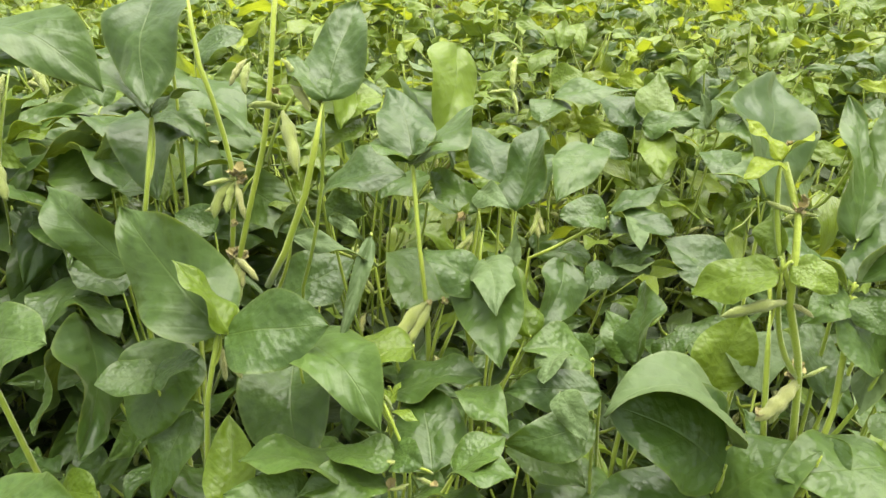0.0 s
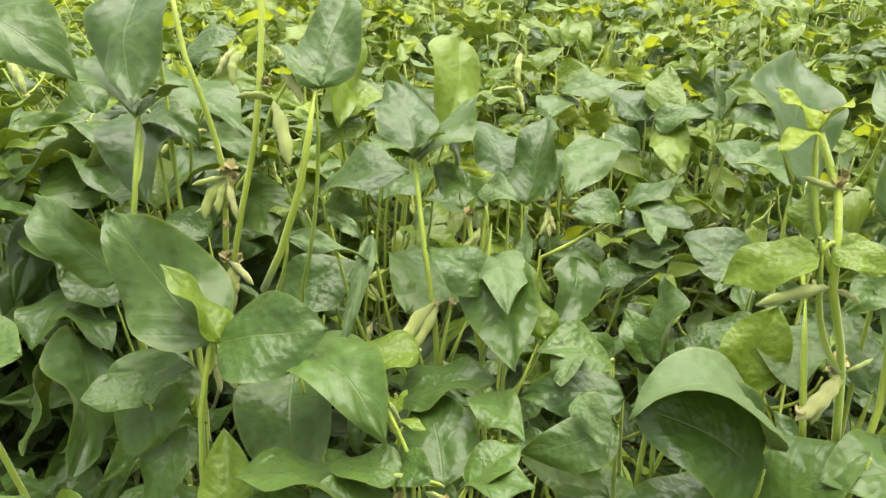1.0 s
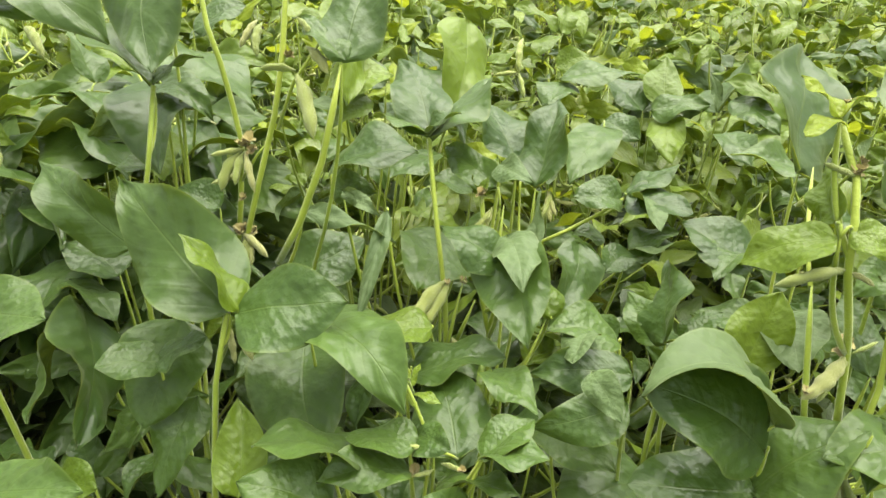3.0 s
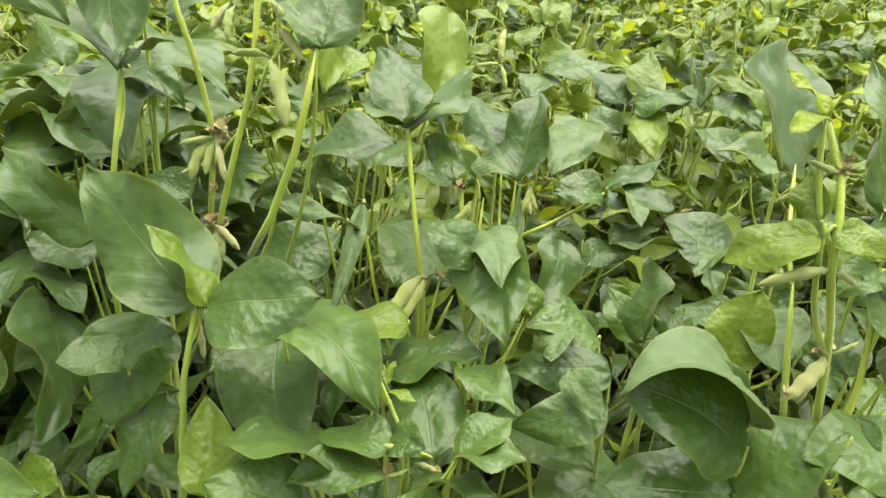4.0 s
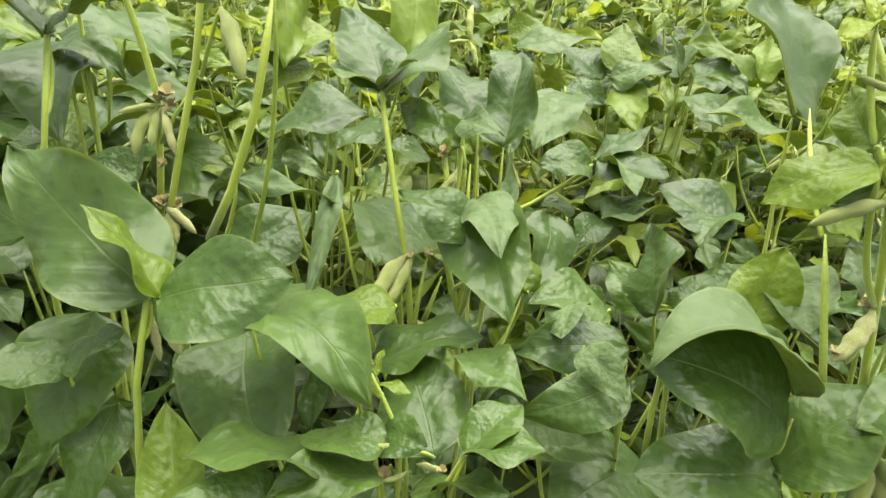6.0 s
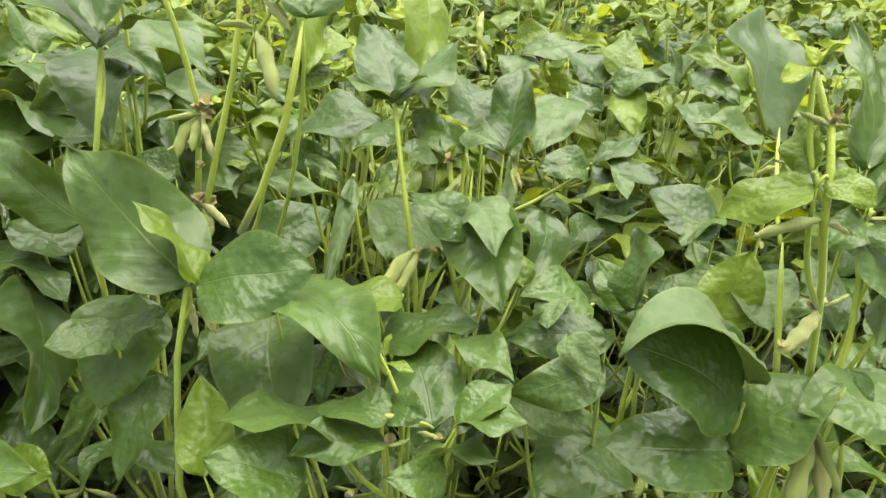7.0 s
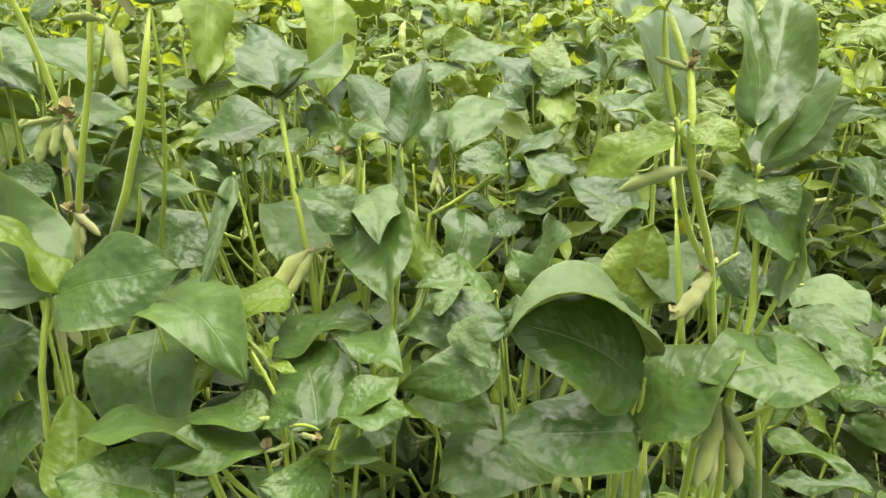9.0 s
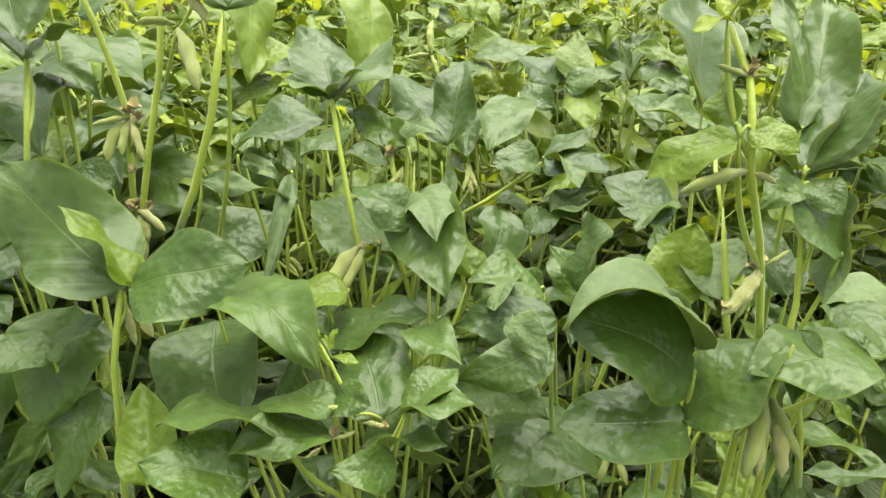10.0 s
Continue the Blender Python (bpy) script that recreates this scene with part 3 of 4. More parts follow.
leaf(s, (-0.161, 0.858, 0.900), (-0.076, 0.864, 0.913), -7, 0.85, 10, 30, LEAF_FRESH)
s = petiole(p, (-0.112, 0.860, 0.888))
leaf(s, (-0.112, 0.860, 0.888), (-0.157, 0.802, 0.860), -6, 0.67, 10, 20, LEAF_FRESH)
s = petiole(p, (-0.218, 0.822, 0.877))
leaf(s, (-0.218, 0.822, 0.877), (-0.137, 0.805, 0.890), -29, 0.56, 16, 40, LEAF_UNDER)
s = petiole(p, (-0.067, 1.015, 0.891))
s = petiole(p, (-0.079, 0.981, 0.893))
leaf(s, (-0.079, 0.981, 0.893), (0.016, 0.826, 0.830), -37, 0.56, 14, 50)
s = petiole(p, (-0.051, 1.044, 0.900))
leaf(s, (-0.051, 1.044, 0.900), (0.012, 0.935, 0.879), -59, 0.56, 16, 40, LEAF_UNDER)
s = petiole(p, (-0.096, 0.965, 0.867))
leaf(s, (-0.096, 0.965, 0.867), (-0.160, 0.992, 0.886), -14, 0.73, 12, 30)
s = petiole(p, (0.026, 0.760, 0.804))
leaf(s, (0.027, 0.760, 0.803), (-0.028, 0.754, 0.818), 24, 0.85, 10, 25)
s = petiole(p, (-0.015, 0.814, 0.827))
leaf(s, (-0.015, 0.814, 0.827), (-0.075, 0.759, 0.816), 26, 0.85, 10, 30)

# the plant: budding
p = soybean((0.044, 0.562), [(0.029, 0.604, 0.885), (0.030, 0.592, 0.868), (0.034, 0.579, 0.838), (0.029, 0.571, 0.791), (0.041, 0.559, 0.737)], "soybean plant with a budding shoot above hanging leaves")
branch(p, [(0.051, 0.589, 0.873), (0.047, 0.571, 0.837), (0.040, 0.560, 0.792)], 0.0022)
branch(p, [(0.102, 0.561, 0.763), (0.078, 0.539, 0.709), (0.061, 0.524, 0.668)], 0.0020)
s = petiole(p, (0.050, 0.561, 0.831))
leaf(s, (0.046, 0.559, 0.846), (0.065, 0.443, 0.813), 19, 0.61, 10, 25)
leaf(s, (0.052, 0.554, 0.857), (0.060, 0.467, 0.853), 12, 0.51, 20, 35, LEAF_UNDER)
s = petiole(p, (0.051, 0.529, 0.836))
leaf(s, (0.051, 0.529, 0.836), (-0.011, 0.564, 0.861), 10, 0.66, 18, 60)
s = petiole(p, (0.048, 0.596, 0.866))
leaf(s, (0.046, 0.616, 0.878), (-0.006, 0.674, 0.897), -16, 0.52, 14, 40)
s = petiole(p, (0.048, 0.620, 0.901))
leaf(s, (0.048, 0.620, 0.901), (0.076, 0.573, 0.904), 15, 0.57, 18, 45, LEAF_UNDER)
s = petiole(p, (0.088, 0.642, 0.865))
leaf(s, (0.088, 0.642, 0.865), (0.120, 0.745, 0.926), -33, 0.56, 14, 15)
s = petiole(p, (0.077, 0.741, 0.851))
leaf(s, (0.077, 0.741, 0.851), (0.037, 0.820, 0.893), 20, 0.83, 10, 30)
s = petiole(p, (0.104, 0.566, 0.752))
leaf(s, (0.104, 0.557, 0.757), (0.085, 0.627, 0.810), 33, 0.56, 20, 10, LEAF_FRESH)
s = petiole(p, (0.077, 0.545, 0.846))
leaf(s, (0.077, 0.545, 0.846), (0.085, 0.586, 0.890), -34, 0.27, 20, 10, LEAF_UNDER)
s = petiole(p, (0.029, 0.601, 0.881))
leaf(s, (0.030, 0.598, 0.876), (0.020, 0.613, 0.894), -96, 0.40, 25, 10, LEAF_FRESH)
leaf(s, (0.030, 0.598, 0.876), (0.036, 0.606, 0.894), -19, 0.58, 25, 10, LEAF_FRESH)
pod(p, (0.030, 0.601, 0.881), (0.029, 0.589, 0.872))
pod(p, (0.040, 0.596, 0.865), (0.021, 0.580, 0.849))
pod(p, (0.040, 0.596, 0.865), (0.030, 0.582, 0.843))
flower(p, (0.029, 0.594, 0.880), 0.012)
flower(p, (0.031, 0.601, 0.881), 0.009)
flower(p, (0.030, 0.582, 0.843), 0.008)

# the plant: round leaved
p = soybean((0.160, 0.793), [(0.230, 0.802, 0.774), (0.191, 0.790, 0.752), (0.152, 0.784, 0.731), (0.123, 0.782, 0.717), (0.116, 0.759, 0.663)], "soybean plant with rounded leaflets on slanting stalks")
branch(p, [(0.227, 0.739, 0.732), (0.211, 0.730, 0.700), (0.170, 0.721, 0.665), (0.150, 0.721, 0.645)], 0.0020)
s = petiole(p, (0.228, 0.803, 0.774))
leaf(s, (0.228, 0.802, 0.773), (0.310, 0.823, 0.817), -45, 0.56, 20, 10)
leaf(s, (0.229, 0.795, 0.781), (0.302, 0.745, 0.780), -3, 0.78, 10, 20)
leaf(s, (0.243, 0.784, 0.784), (0.251, 0.706, 0.778), -25, 0.56, 20, 30, LEAF_UNDER)
leaf(s, (0.227, 0.801, 0.772), (0.158, 0.787, 0.781), -5, 0.85, 10, 30)
s = petiole(p, (0.227, 0.739, 0.732))
leaf(s, (0.227, 0.739, 0.732), (0.287, 0.739, 0.759), -22, 0.85, 8, 25)
leaf(s, (0.227, 0.738, 0.731), (0.191, 0.699, 0.723), 3, 0.85, 8, 25)
leaf(s, (0.229, 0.738, 0.731), (0.321, 0.705, 0.746), -40, 0.56, 20, 30, LEAF_UNDER)
s = petiole(p, (0.162, 0.735, 0.739))
leaf(s, (0.164, 0.737, 0.742), (0.122, 0.632, 0.709), -23, 0.56, 8, 20)
s = petiole(p, (0.206, 0.792, 0.721))
leaf(s, (0.206, 0.792, 0.721), (0.162, 0.778, 0.731), 16, 0.85, 14, 30)

# the plant: far hanging
p = soybean((-0.267, 1.124), [], "soybean plant with large bright hanging leaflets")
s = petiole(p, (-0.133, 0.924, 1.001))
leaf(s, (-0.130, 0.921, 0.995), (-0.127, 0.794, 0.898), -48, 0.56, 8, 15, LEAF_FRESH)
s = petiole(p, (0.020, 0.952, 0.965))
leaf(s, (0.020, 0.952, 0.965), (0.002, 0.825, 0.865), -34, 0.56, 10, 20, LEAF_FRESH)

# the plant: pointed
p = soybean((0.244, 0.580), [], "soybean plant with an upright pointed leaflet")
s = petiole(p, (0.216, 0.534, 0.748))
leaf(s, (0.209, 0.518, 0.760), (0.235, 0.622, 0.791), -69, 0.56, 14, 10)
leaf(s, (0.212, 0.533, 0.747), (0.191, 0.604, 0.762), -31, 0.55, 10, 20)
leaf(s, (0.232, 0.525, 0.754), (0.273, 0.549, 0.775), -25, 0.71, 12, 30)
s = petiole(p, (0.159, 0.496, 0.778))
leaf(s, (0.155, 0.489, 0.784), (0.087, 0.484, 0.799), 19, 0.74, 14, 45)
s = petiole(p, (0.124, 0.483, 0.800))
leaf(s, (0.124, 0.483, 0.800), (0.103, 0.437, 0.802), 35, 0.73, 20, 30, LEAF_UNDER)
s = petiole(p, (0.165, 0.528, 0.754))
leaf(s, (0.165, 0.528, 0.754), (0.133, 0.566, 0.756), -17, 0.69, 10, 30)
s = petiole(p, (0.156, 0.441, 0.785))
leaf(s, (0.157, 0.441, 0.786), (0.070, 0.452, 0.777), -3, 0.53, 8, 30)
s = petiole(p, (0.145, 0.408, 0.788))
leaf(s, (0.145, 0.408, 0.788), (0.068, 0.404, 0.761), -16, 0.56, 10, 30)
s = petiole(p, (0.116, 0.424, 0.805))
leaf(s, (0.116, 0.424, 0.805), (0.134, 0.380, 0.792), 30, 0.62, 14, 50, LEAF_UNDER)
s = petiole(p, (0.375, 0.714, 0.725))
leaf(s, (0.369, 0.695, 0.731), (0.294, 0.761, 0.761), 14, 0.85, 10, 30)
leaf(s, (0.375, 0.726, 0.742), (0.310, 0.662, 0.738), 32, 0.63, 12, 30)

s = petiole(p, (0.360, 0.625, 0.702))
leaf(s, (0.360, 0.625, 0.702), (0.289, 0.649, 0.701), 8, 0.75, 10, 30)

# the plant: arched
p = soybean((0.245, 0.371), [(0.242, 0.377, 0.777), (0.241, 0.370, 0.756), (0.240, 0.360, 0.714)], "soybean plant with a great arched leaf, sky sheen painted on top")
branch(p, [(0.152, 0.386, 0.824), (0.169, 0.408, 0.796), (0.164, 0.399, 0.757), (0.160, 0.385, 0.706)], 0.0024)
branch(p, [(0.156, 0.390, 0.820), (0.177, 0.414, 0.796), (0.175, 0.405, 0.757), (0.174, 0.384, 0.706)], 0.0022)
s = petiole(p, (0.242, 0.377, 0.777))
# upper face takes the paler underside colour to paint in sky reflection
leaf(s, (0.251, 0.379, 0.793), (0.144, 0.378, 0.822), 44, 0.72, 8, 122, LEAF_UNDER)
s = petiole(p, (0.244, 0.366, 0.784))
# near half of the same folded leaf, drawn as a second leaflet
leaf(s, (0.244, 0.366, 0.776), (0.146, 0.388, 0.826), -6, 0.80, 8, 40)
s = petiole(p, (0.264, 0.465, 0.778))
leaf(s, (0.262, 0.464, 0.776), (0.294, 0.498, 0.837), 2, 0.77, 12, 15, LEAF_FRESH)
s = petiole(p, (0.311, 0.516, 0.802))
leaf(s, (0.311, 0.516, 0.802), (0.297, 0.441, 0.793), 18, 0.85, 12, 20, LEAF_UNDER)
s = petiole(p, (0.244, 0.362, 0.736))
leaf(s, (0.240, 0.355, 0.743), (0.141, 0.362, 0.744), 13, 0.85, 8, 25)
s = petiole(p, (0.094, 0.445, 0.716))
leaf(s, (0.090, 0.462, 0.703), (0.142, 0.392, 0.722), -9, 0.70, 10, 35)

# the plant: low shoot
p = soybean((-0.019, 0.374), [(-0.038, 0.400, 0.820), (-0.027, 0.391, 0.797), (-0.016, 0.380, 0.772), (-0.017, 0.373, 0.741), (-0.021, 0.363, 0.706)], "low soybean plant with a pale young shoot", 0.6)
branch(p, [(0.026, 0.363, 0.768), (0.018, 0.360, 0.744), (0.007, 0.350, 0.709)], 0.0020)
s = petiole(p, (-0.012, 0.373, 0.761))
leaf(s, (0.007, 0.378, 0.751), (-0.015, 0.481, 0.759), -5, 0.68, 10, 20)
leaf(s, (-0.024, 0.371, 0.777), (-0.082, 0.376, 0.777), 31, 0.77, 10, 30)
leaf(s, (-0.027, 0.383, 0.775), (0.001, 0.357, 0.785), 13, 0.85, 14, 30)
s = petiole(p, (0.024, 0.363, 0.768))
leaf(s, (0.025, 0.364, 0.769), (0.068, 0.393, 0.782), -34, 0.80, 12, 30)
leaf(s, (0.023, 0.364, 0.769), (0.074, 0.346, 0.787), -45, 0.85, 10, 35)
s = petiole(p, (-0.038, 0.400, 0.820))
leaf(s, (-0.036, 0.432, 0.777), (-0.057, 0.430, 0.790), 20, 0.40, 16, 25, LEAF_FRESH)
leaf(s, (-0.033, 0.432, 0.778), (-0.026, 0.458, 0.781), -30, 0.34, 16, 25, LEAF_FRESH)
leaf(s, (-0.030, 0.422, 0.780), (-0.006, 0.409, 0.781), -35, 0.45, 16, 25, LEAF_FRESH)
leaf(s, (-0.036, 0.423, 0.780), (-0.042, 0.455, 0.776), 40, 0.30, 16, 25, LEAF_FRESH)
leaf(s, (-0.033, 0.398, 0.816), (-0.059, 0.394, 0.827), 25, 0.85, 20, 40, LEAF_FRESH)
leaf(s, (-0.033, 0.398, 0.816), (-0.045, 0.405, 0.824), -71, 0.85, 20, 20, LEAF_FRESH)
s = petiole(p, (-0.127, 0.482, 0.801))
leaf(s, (-0.126, 0.475, 0.810), (-0.034, 0.367, 0.811), -8, 0.54, 12, 70)
s = petiole(p, (-0.141, 0.517, 0.757))
leaf(s, (-0.141, 0.517, 0.757), (-0.110, 0.390, 0.733), 3, 0.73, 8, 20)
s = petiole(p, (-0.039, 0.467, 0.767))
leaf(s, (-0.035, 0.463, 0.760), (0.051, 0.471, 0.778), -30, 0.71, 10, 30)
s = petiole(p, (0.037, 0.457, 0.776))
leaf(s, (0.037, 0.457, 0.776), (0.071, 0.393, 0.784), -14, 0.56, 10, 35)
s = petiole(p, (-0.067, 0.362, 0.760))
leaf(s, (-0.065, 0.362, 0.760), (-0.154, 0.369, 0.771), 50, 0.85, 12, 50)
s = petiole(p, (-0.029, 0.359, 0.759))
leaf(s, (-0.029, 0.359, 0.759), (-0.099, 0.338, 0.768), 20, 0.59, 10, 30)
s = petiole(p, (-0.171, 0.364, 0.717))
leaf(s, (-0.171, 0.364, 0.717), (-0.183, 0.431, 0.763), 14, 0.56, 16, 10, LEAF_FRESH)
s = petiole(p, (0.009, 0.353, 0.733))
leaf(s, (-0.008, 0.368, 0.734), (0.054, 0.338, 0.758), -47, 0.56, 10, 30)
leaf(s, (0.017, 0.344, 0.738), (-0.031, 0.329, 0.754), -11, 0.67, 10, 30)
s = petiole(p, (-0.089, 0.349, 0.726))
leaf(s, (-0.088, 0.335, 0.744), (-0.158, 0.337, 0.769), 10, 0.81, 8, 30)
pod(p, (-0.008, 0.371, 0.768), (-0.037, 0.365, 0.777))
pod(p, (-0.006, 0.362, 0.764), (0.011, 0.351, 0.768))
pod(p, (-0.012, 0.363, 0.756), (-0.028, 0.354, 0.759))
flower(p, (-0.027, 0.358, 0.757), 0.011)
flower(p, (0.010, 0.351, 0.769), 0.007)

# the plant: tall right
p = soybean((0.306, 0.379), [(0.250, 0.421, 1.024), (0.255, 0.410, 1.008), (0.257, 0.397, 0.997), (0.252, 0.375, 0.975), (0.251, 0.363, 0.946), (0.280, 0.382, 0.886), (0.291, 0.388, 0.856), (0.302, 0.382, 0.786)], "tall pale-green soybean plant with a bright young tip")
branch(p, [(0.290, 0.454, 0.874), (0.288, 0.435, 0.844), (0.287, 0.407, 0.792), (0.288, 0.393, 0.761)], 0.0028)
branch(p, [(0.333, 0.578, 0.922), (0.325, 0.558, 0.911), (0.309, 0.511, 0.881), (0.295, 0.463, 0.867)], 0.0020)
s = petiole(p, (0.243, 0.370, 0.967))
leaf(s, (0.242, 0.370, 0.966), (0.194, 0.389, 0.934), 7, 0.70, 8, 25, LEAF_FRESH)
leaf(s, (0.250, 0.373, 0.972), (0.274, 0.353, 0.962), 13, 0.83, 8, 25, LEAF_FRESH)
leaf(s, (0.244, 0.380, 0.972), (0.256, 0.431, 0.991), -75, 0.56, 18, 10, LEAF_FRESH)
s = petiole(p, (0.239, 0.404, 1.032))
leaf(s, (0.239, 0.404, 1.033), (0.220, 0.429, 1.052), 19, 0.56, 16, 15, LEAF_SHOOT)
leaf(s, (0.239, 0.404, 1.032), (0.207, 0.380, 1.030), 28, 0.56, 18, 15, LEAF_SHOOT)
leaf(s, (0.240, 0.404, 1.033), (0.269, 0.425, 1.045), -73, 0.56, 18, 15, LEAF_SHOOT)
s = petiole(p, (0.326, 0.587, 0.915))
leaf(s, (0.319, 0.576, 0.918), (0.380, 0.752, 0.985), 36, 0.56, 6, 15)
s = petiole(p, (0.493, 0.814, 0.783))
leaf(s, (0.493, 0.814, 0.783), (0.370, 0.838, 0.822), 27, 0.56, 16, 35)
s = petiole(p, (0.303, 0.348, 0.816))
s = petiole(p, (0.238, 0.357, 0.744))
leaf(s, (0.238, 0.357, 0.744), (0.311, 0.360, 0.808), -33, 0.85, 12, 40)
s = petiole(p, (0.328, 0.379, 0.804))
leaf(s, (0.328, 0.379, 0.804), (0.299, 0.326, 0.780), 22, 0.55, 20, 15)
s = petiole(p, (0.361, 0.400, 0.858))
leaf(s, (0.361, 0.398, 0.855), (0.317, 0.444, 0.902), 16, 0.85, 10, 25)
s = petiole(p, (0.349, 0.429, 0.800))
leaf(s, (0.349, 0.429, 0.800), (0.353, 0.506, 0.830), -0, 0.56, 14, 15)
pod(p, (0.250, 0.364, 0.947), (0.205, 0.359, 0.937))
pod(p, (0.251, 0.363, 0.946), (0.264, 0.353, 0.942))
pod(p, (0.290, 0.388, 0.858), (0.254, 0.364, 0.835))
pod(p, (0.293, 0.387, 0.854), (0.268, 0.368, 0.828))
pod(p, (0.292, 0.386, 0.860), (0.308, 0.386, 0.872))
pod(p, (0.257, 0.397, 0.997), (0.233, 0.397, 1.006))
pod(p, (0.259, 0.396, 0.997), (0.267, 0.390, 0.999))
s = petiole(p, (0.260, 0.399, 1.001))
leaf(s, (0.260, 0.399, 1.002), (0.274, 0.420, 1.020), -118, 0.56, 25, 10, LEAF_FRESH)
flower(p, (0.290, 0.392, 0.864), 0.012)
flower(p, (0.287, 0.391, 0.858), 0.010)
flower(p, (0.258, 0.368, 0.838), 0.009)
flower(p, (0.257, 0.397, 0.999), 0.010)
flower(p, (0.261, 0.401, 1.004), 0.008)
flower(p, (0.253, 0.426, 1.035), 0.007)

# the plant: far upright
p = soybean((0.430, 1.295), [])
s = petiole(p, (0.377, 1.152, 0.768))
leaf(s, (0.374, 1.146, 0.778), (0.389, 1.235, 0.842), -9, 0.64, 6, 15, LEAF_FRESH)
leaf(s, (0.369, 1.128, 0.769), (0.360, 1.018, 0.726), 15, 0.56, 8, 20, LEAF_FRESH)
s = petiole(p, (0.346, 1.133, 0.775))
leaf(s, (0.346, 1.133, 0.775), (0.437, 1.099, 0.797), 4, 0.64, 10, 25)
s = petiole(p, (0.338, 1.153, 0.768))
leaf(s, (0.338, 1.153, 0.768), (0.279, 1.228, 0.803), 12, 0.85, 10, 30)
s = petiole(p, (0.438, 1.072, 0.798))
leaf(s, (0.438, 1.071, 0.796), (0.518, 1.187, 0.849), -56, 0.56, 10, 20)
leaf(s, (0.436, 1.071, 0.796), (0.425, 1.109, 0.852), -8, 0.28, 20, 10, LEAF_UNDER)
s = petiole(p, (0.455, 1.063, 0.822))
leaf(s, (0.455, 1.063, 0.822), (0.493, 0.964, 0.801), 9, 0.55, 10, 30)
s = petiole(p, (0.407, 0.958, 0.805))
leaf(s, (0.407, 0.958, 0.805), (0.417, 0.869, 0.792), 10, 0.65, 10, 20)

# the plant: far middle
p = soybean((0.260, 1.369), [])
s = petiole(p, (0.187, 1.160, 0.821))
leaf(s, (0.187, 1.159, 0.820), (0.317, 1.133, 0.838), -23, 0.56, 14, 30)
leaf(s, (0.192, 1.156, 0.815), (0.159, 1.075, 0.804), 12, 0.85, 12, 20)
s = petiole(p, (0.190, 1.222, 0.824))
leaf(s, (0.190, 1.222, 0.824), (0.250, 1.233, 0.841), 24, 0.82, 8, 20, LEAF_FRESH)
s = petiole(p, (0.229, 0.967, 0.805))
leaf(s, (0.229, 0.968, 0.807), (0.161, 0.833, 0.777), 2, 0.51, 10, 25)
leaf(s, (0.234, 0.993, 0.808), (0.280, 0.946, 0.796), 13, 0.81, 10, 30)
s = petiole(p, (0.151, 0.963, 0.793))
leaf(s, (0.151, 0.963, 0.793), (0.136, 0.855, 0.764), 24, 0.56, 10, 20)
pod(p, (0.123, 1.201, 0.877), (0.115, 1.148, 0.834))
pod(p, (0.111, 1.149, 0.834), (0.071, 1.137, 0.832))
pod(p, (0.115, 1.147, 0.832), (0.123, 1.113, 0.800))
pod(p, (0.143, 0.873, 0.747), (0.128, 0.833, 0.722))
pod(p, (0.143, 0.873, 0.747), (0.140, 0.831, 0.720))
pod(p, (0.139, 0.873, 0.747), (0.148, 0.835, 0.727))

# the plant: late right
p = soybean((0.334, 0.370), [(0.344, 0.438, 0.901), (0.341, 0.421, 0.859), (0.337, 0.401, 0.812), (0.326, 0.385, 0.772), (0.315, 0.369, 0.731), (0.318, 0.360, 0.667)], "soybean plant with a cluster of long pods under dark leaflets")
s = petiole(p, (0.341, 0.439, 0.903))
leaf(s, (0.344, 0.443, 0.910), (0.434, 0.523, 0.958), -36, 0.52, 12, 20)
leaf(s, (0.346, 0.441, 0.908), (0.434, 0.478, 0.945), -114, 0.56, 14, 25)
leaf(s, (0.338, 0.441, 0.907), (0.276, 0.476, 0.936), 33, 0.56, 14, 25)
leaf(s, (0.340, 0.438, 0.901), (0.294, 0.413, 0.892), -17, 0.60, 14, 40)
leaf(s, (0.346, 0.437, 0.901), (0.356, 0.405, 0.887), 16, 0.85, 14, 40)
s = petiole(p, (0.358, 0.481, 0.926))
leaf(s, (0.358, 0.481, 0.926), (0.377, 0.593, 1.015), 14, 0.36, 12, 15)
leaf(s, (0.369, 0.488, 0.920), (0.432, 0.601, 1.007), -24, 0.40, 14, 20)
s = petiole(p, (0.375, 0.453, 0.884))
leaf(s, (0.375, 0.453, 0.884), (0.345, 0.384, 0.824), -99, 0.56, 24, 10, LEAF_FRESH)
s = petiole(p, (0.375, 0.360, 0.791))
leaf(s, (0.375, 0.361, 0.792), (0.272, 0.345, 0.795), 19, 0.72, 6, 35)
leaf(s, (0.376, 0.352, 0.777), (0.409, 0.326, 0.777), -4, 0.85, 8, 30)
s = petiole(p, (0.505, 0.565, 0.709))
leaf(s, (0.494, 0.567, 0.712), (0.519, 0.489, 0.715), 3, 0.85, 12, 30, LEAF_UNDER)
s = petiole(p, (0.480, 0.538, 0.708))
leaf(s, (0.480, 0.538, 0.708), (0.476, 0.476, 0.701), 6, 0.85, 10, 20)
s = petiole(p, (0.386, 0.414, 0.799))
leaf(s, (0.386, 0.414, 0.799), (0.395, 0.339, 0.792), 4, 0.61, 10, 25)
pod(p, (0.301, 0.361, 0.762), (0.269, 0.314, 0.725))
pod(p, (0.304, 0.360, 0.761), (0.318, 0.325, 0.724))
pod(p, (0.296, 0.360, 0.760), (0.281, 0.317, 0.720))
pod(p, (0.305, 0.357, 0.755), (0.303, 0.319, 0.713))
pod(p, (0.225, 0.425, 0.677), (0.223, 0.389, 0.661))
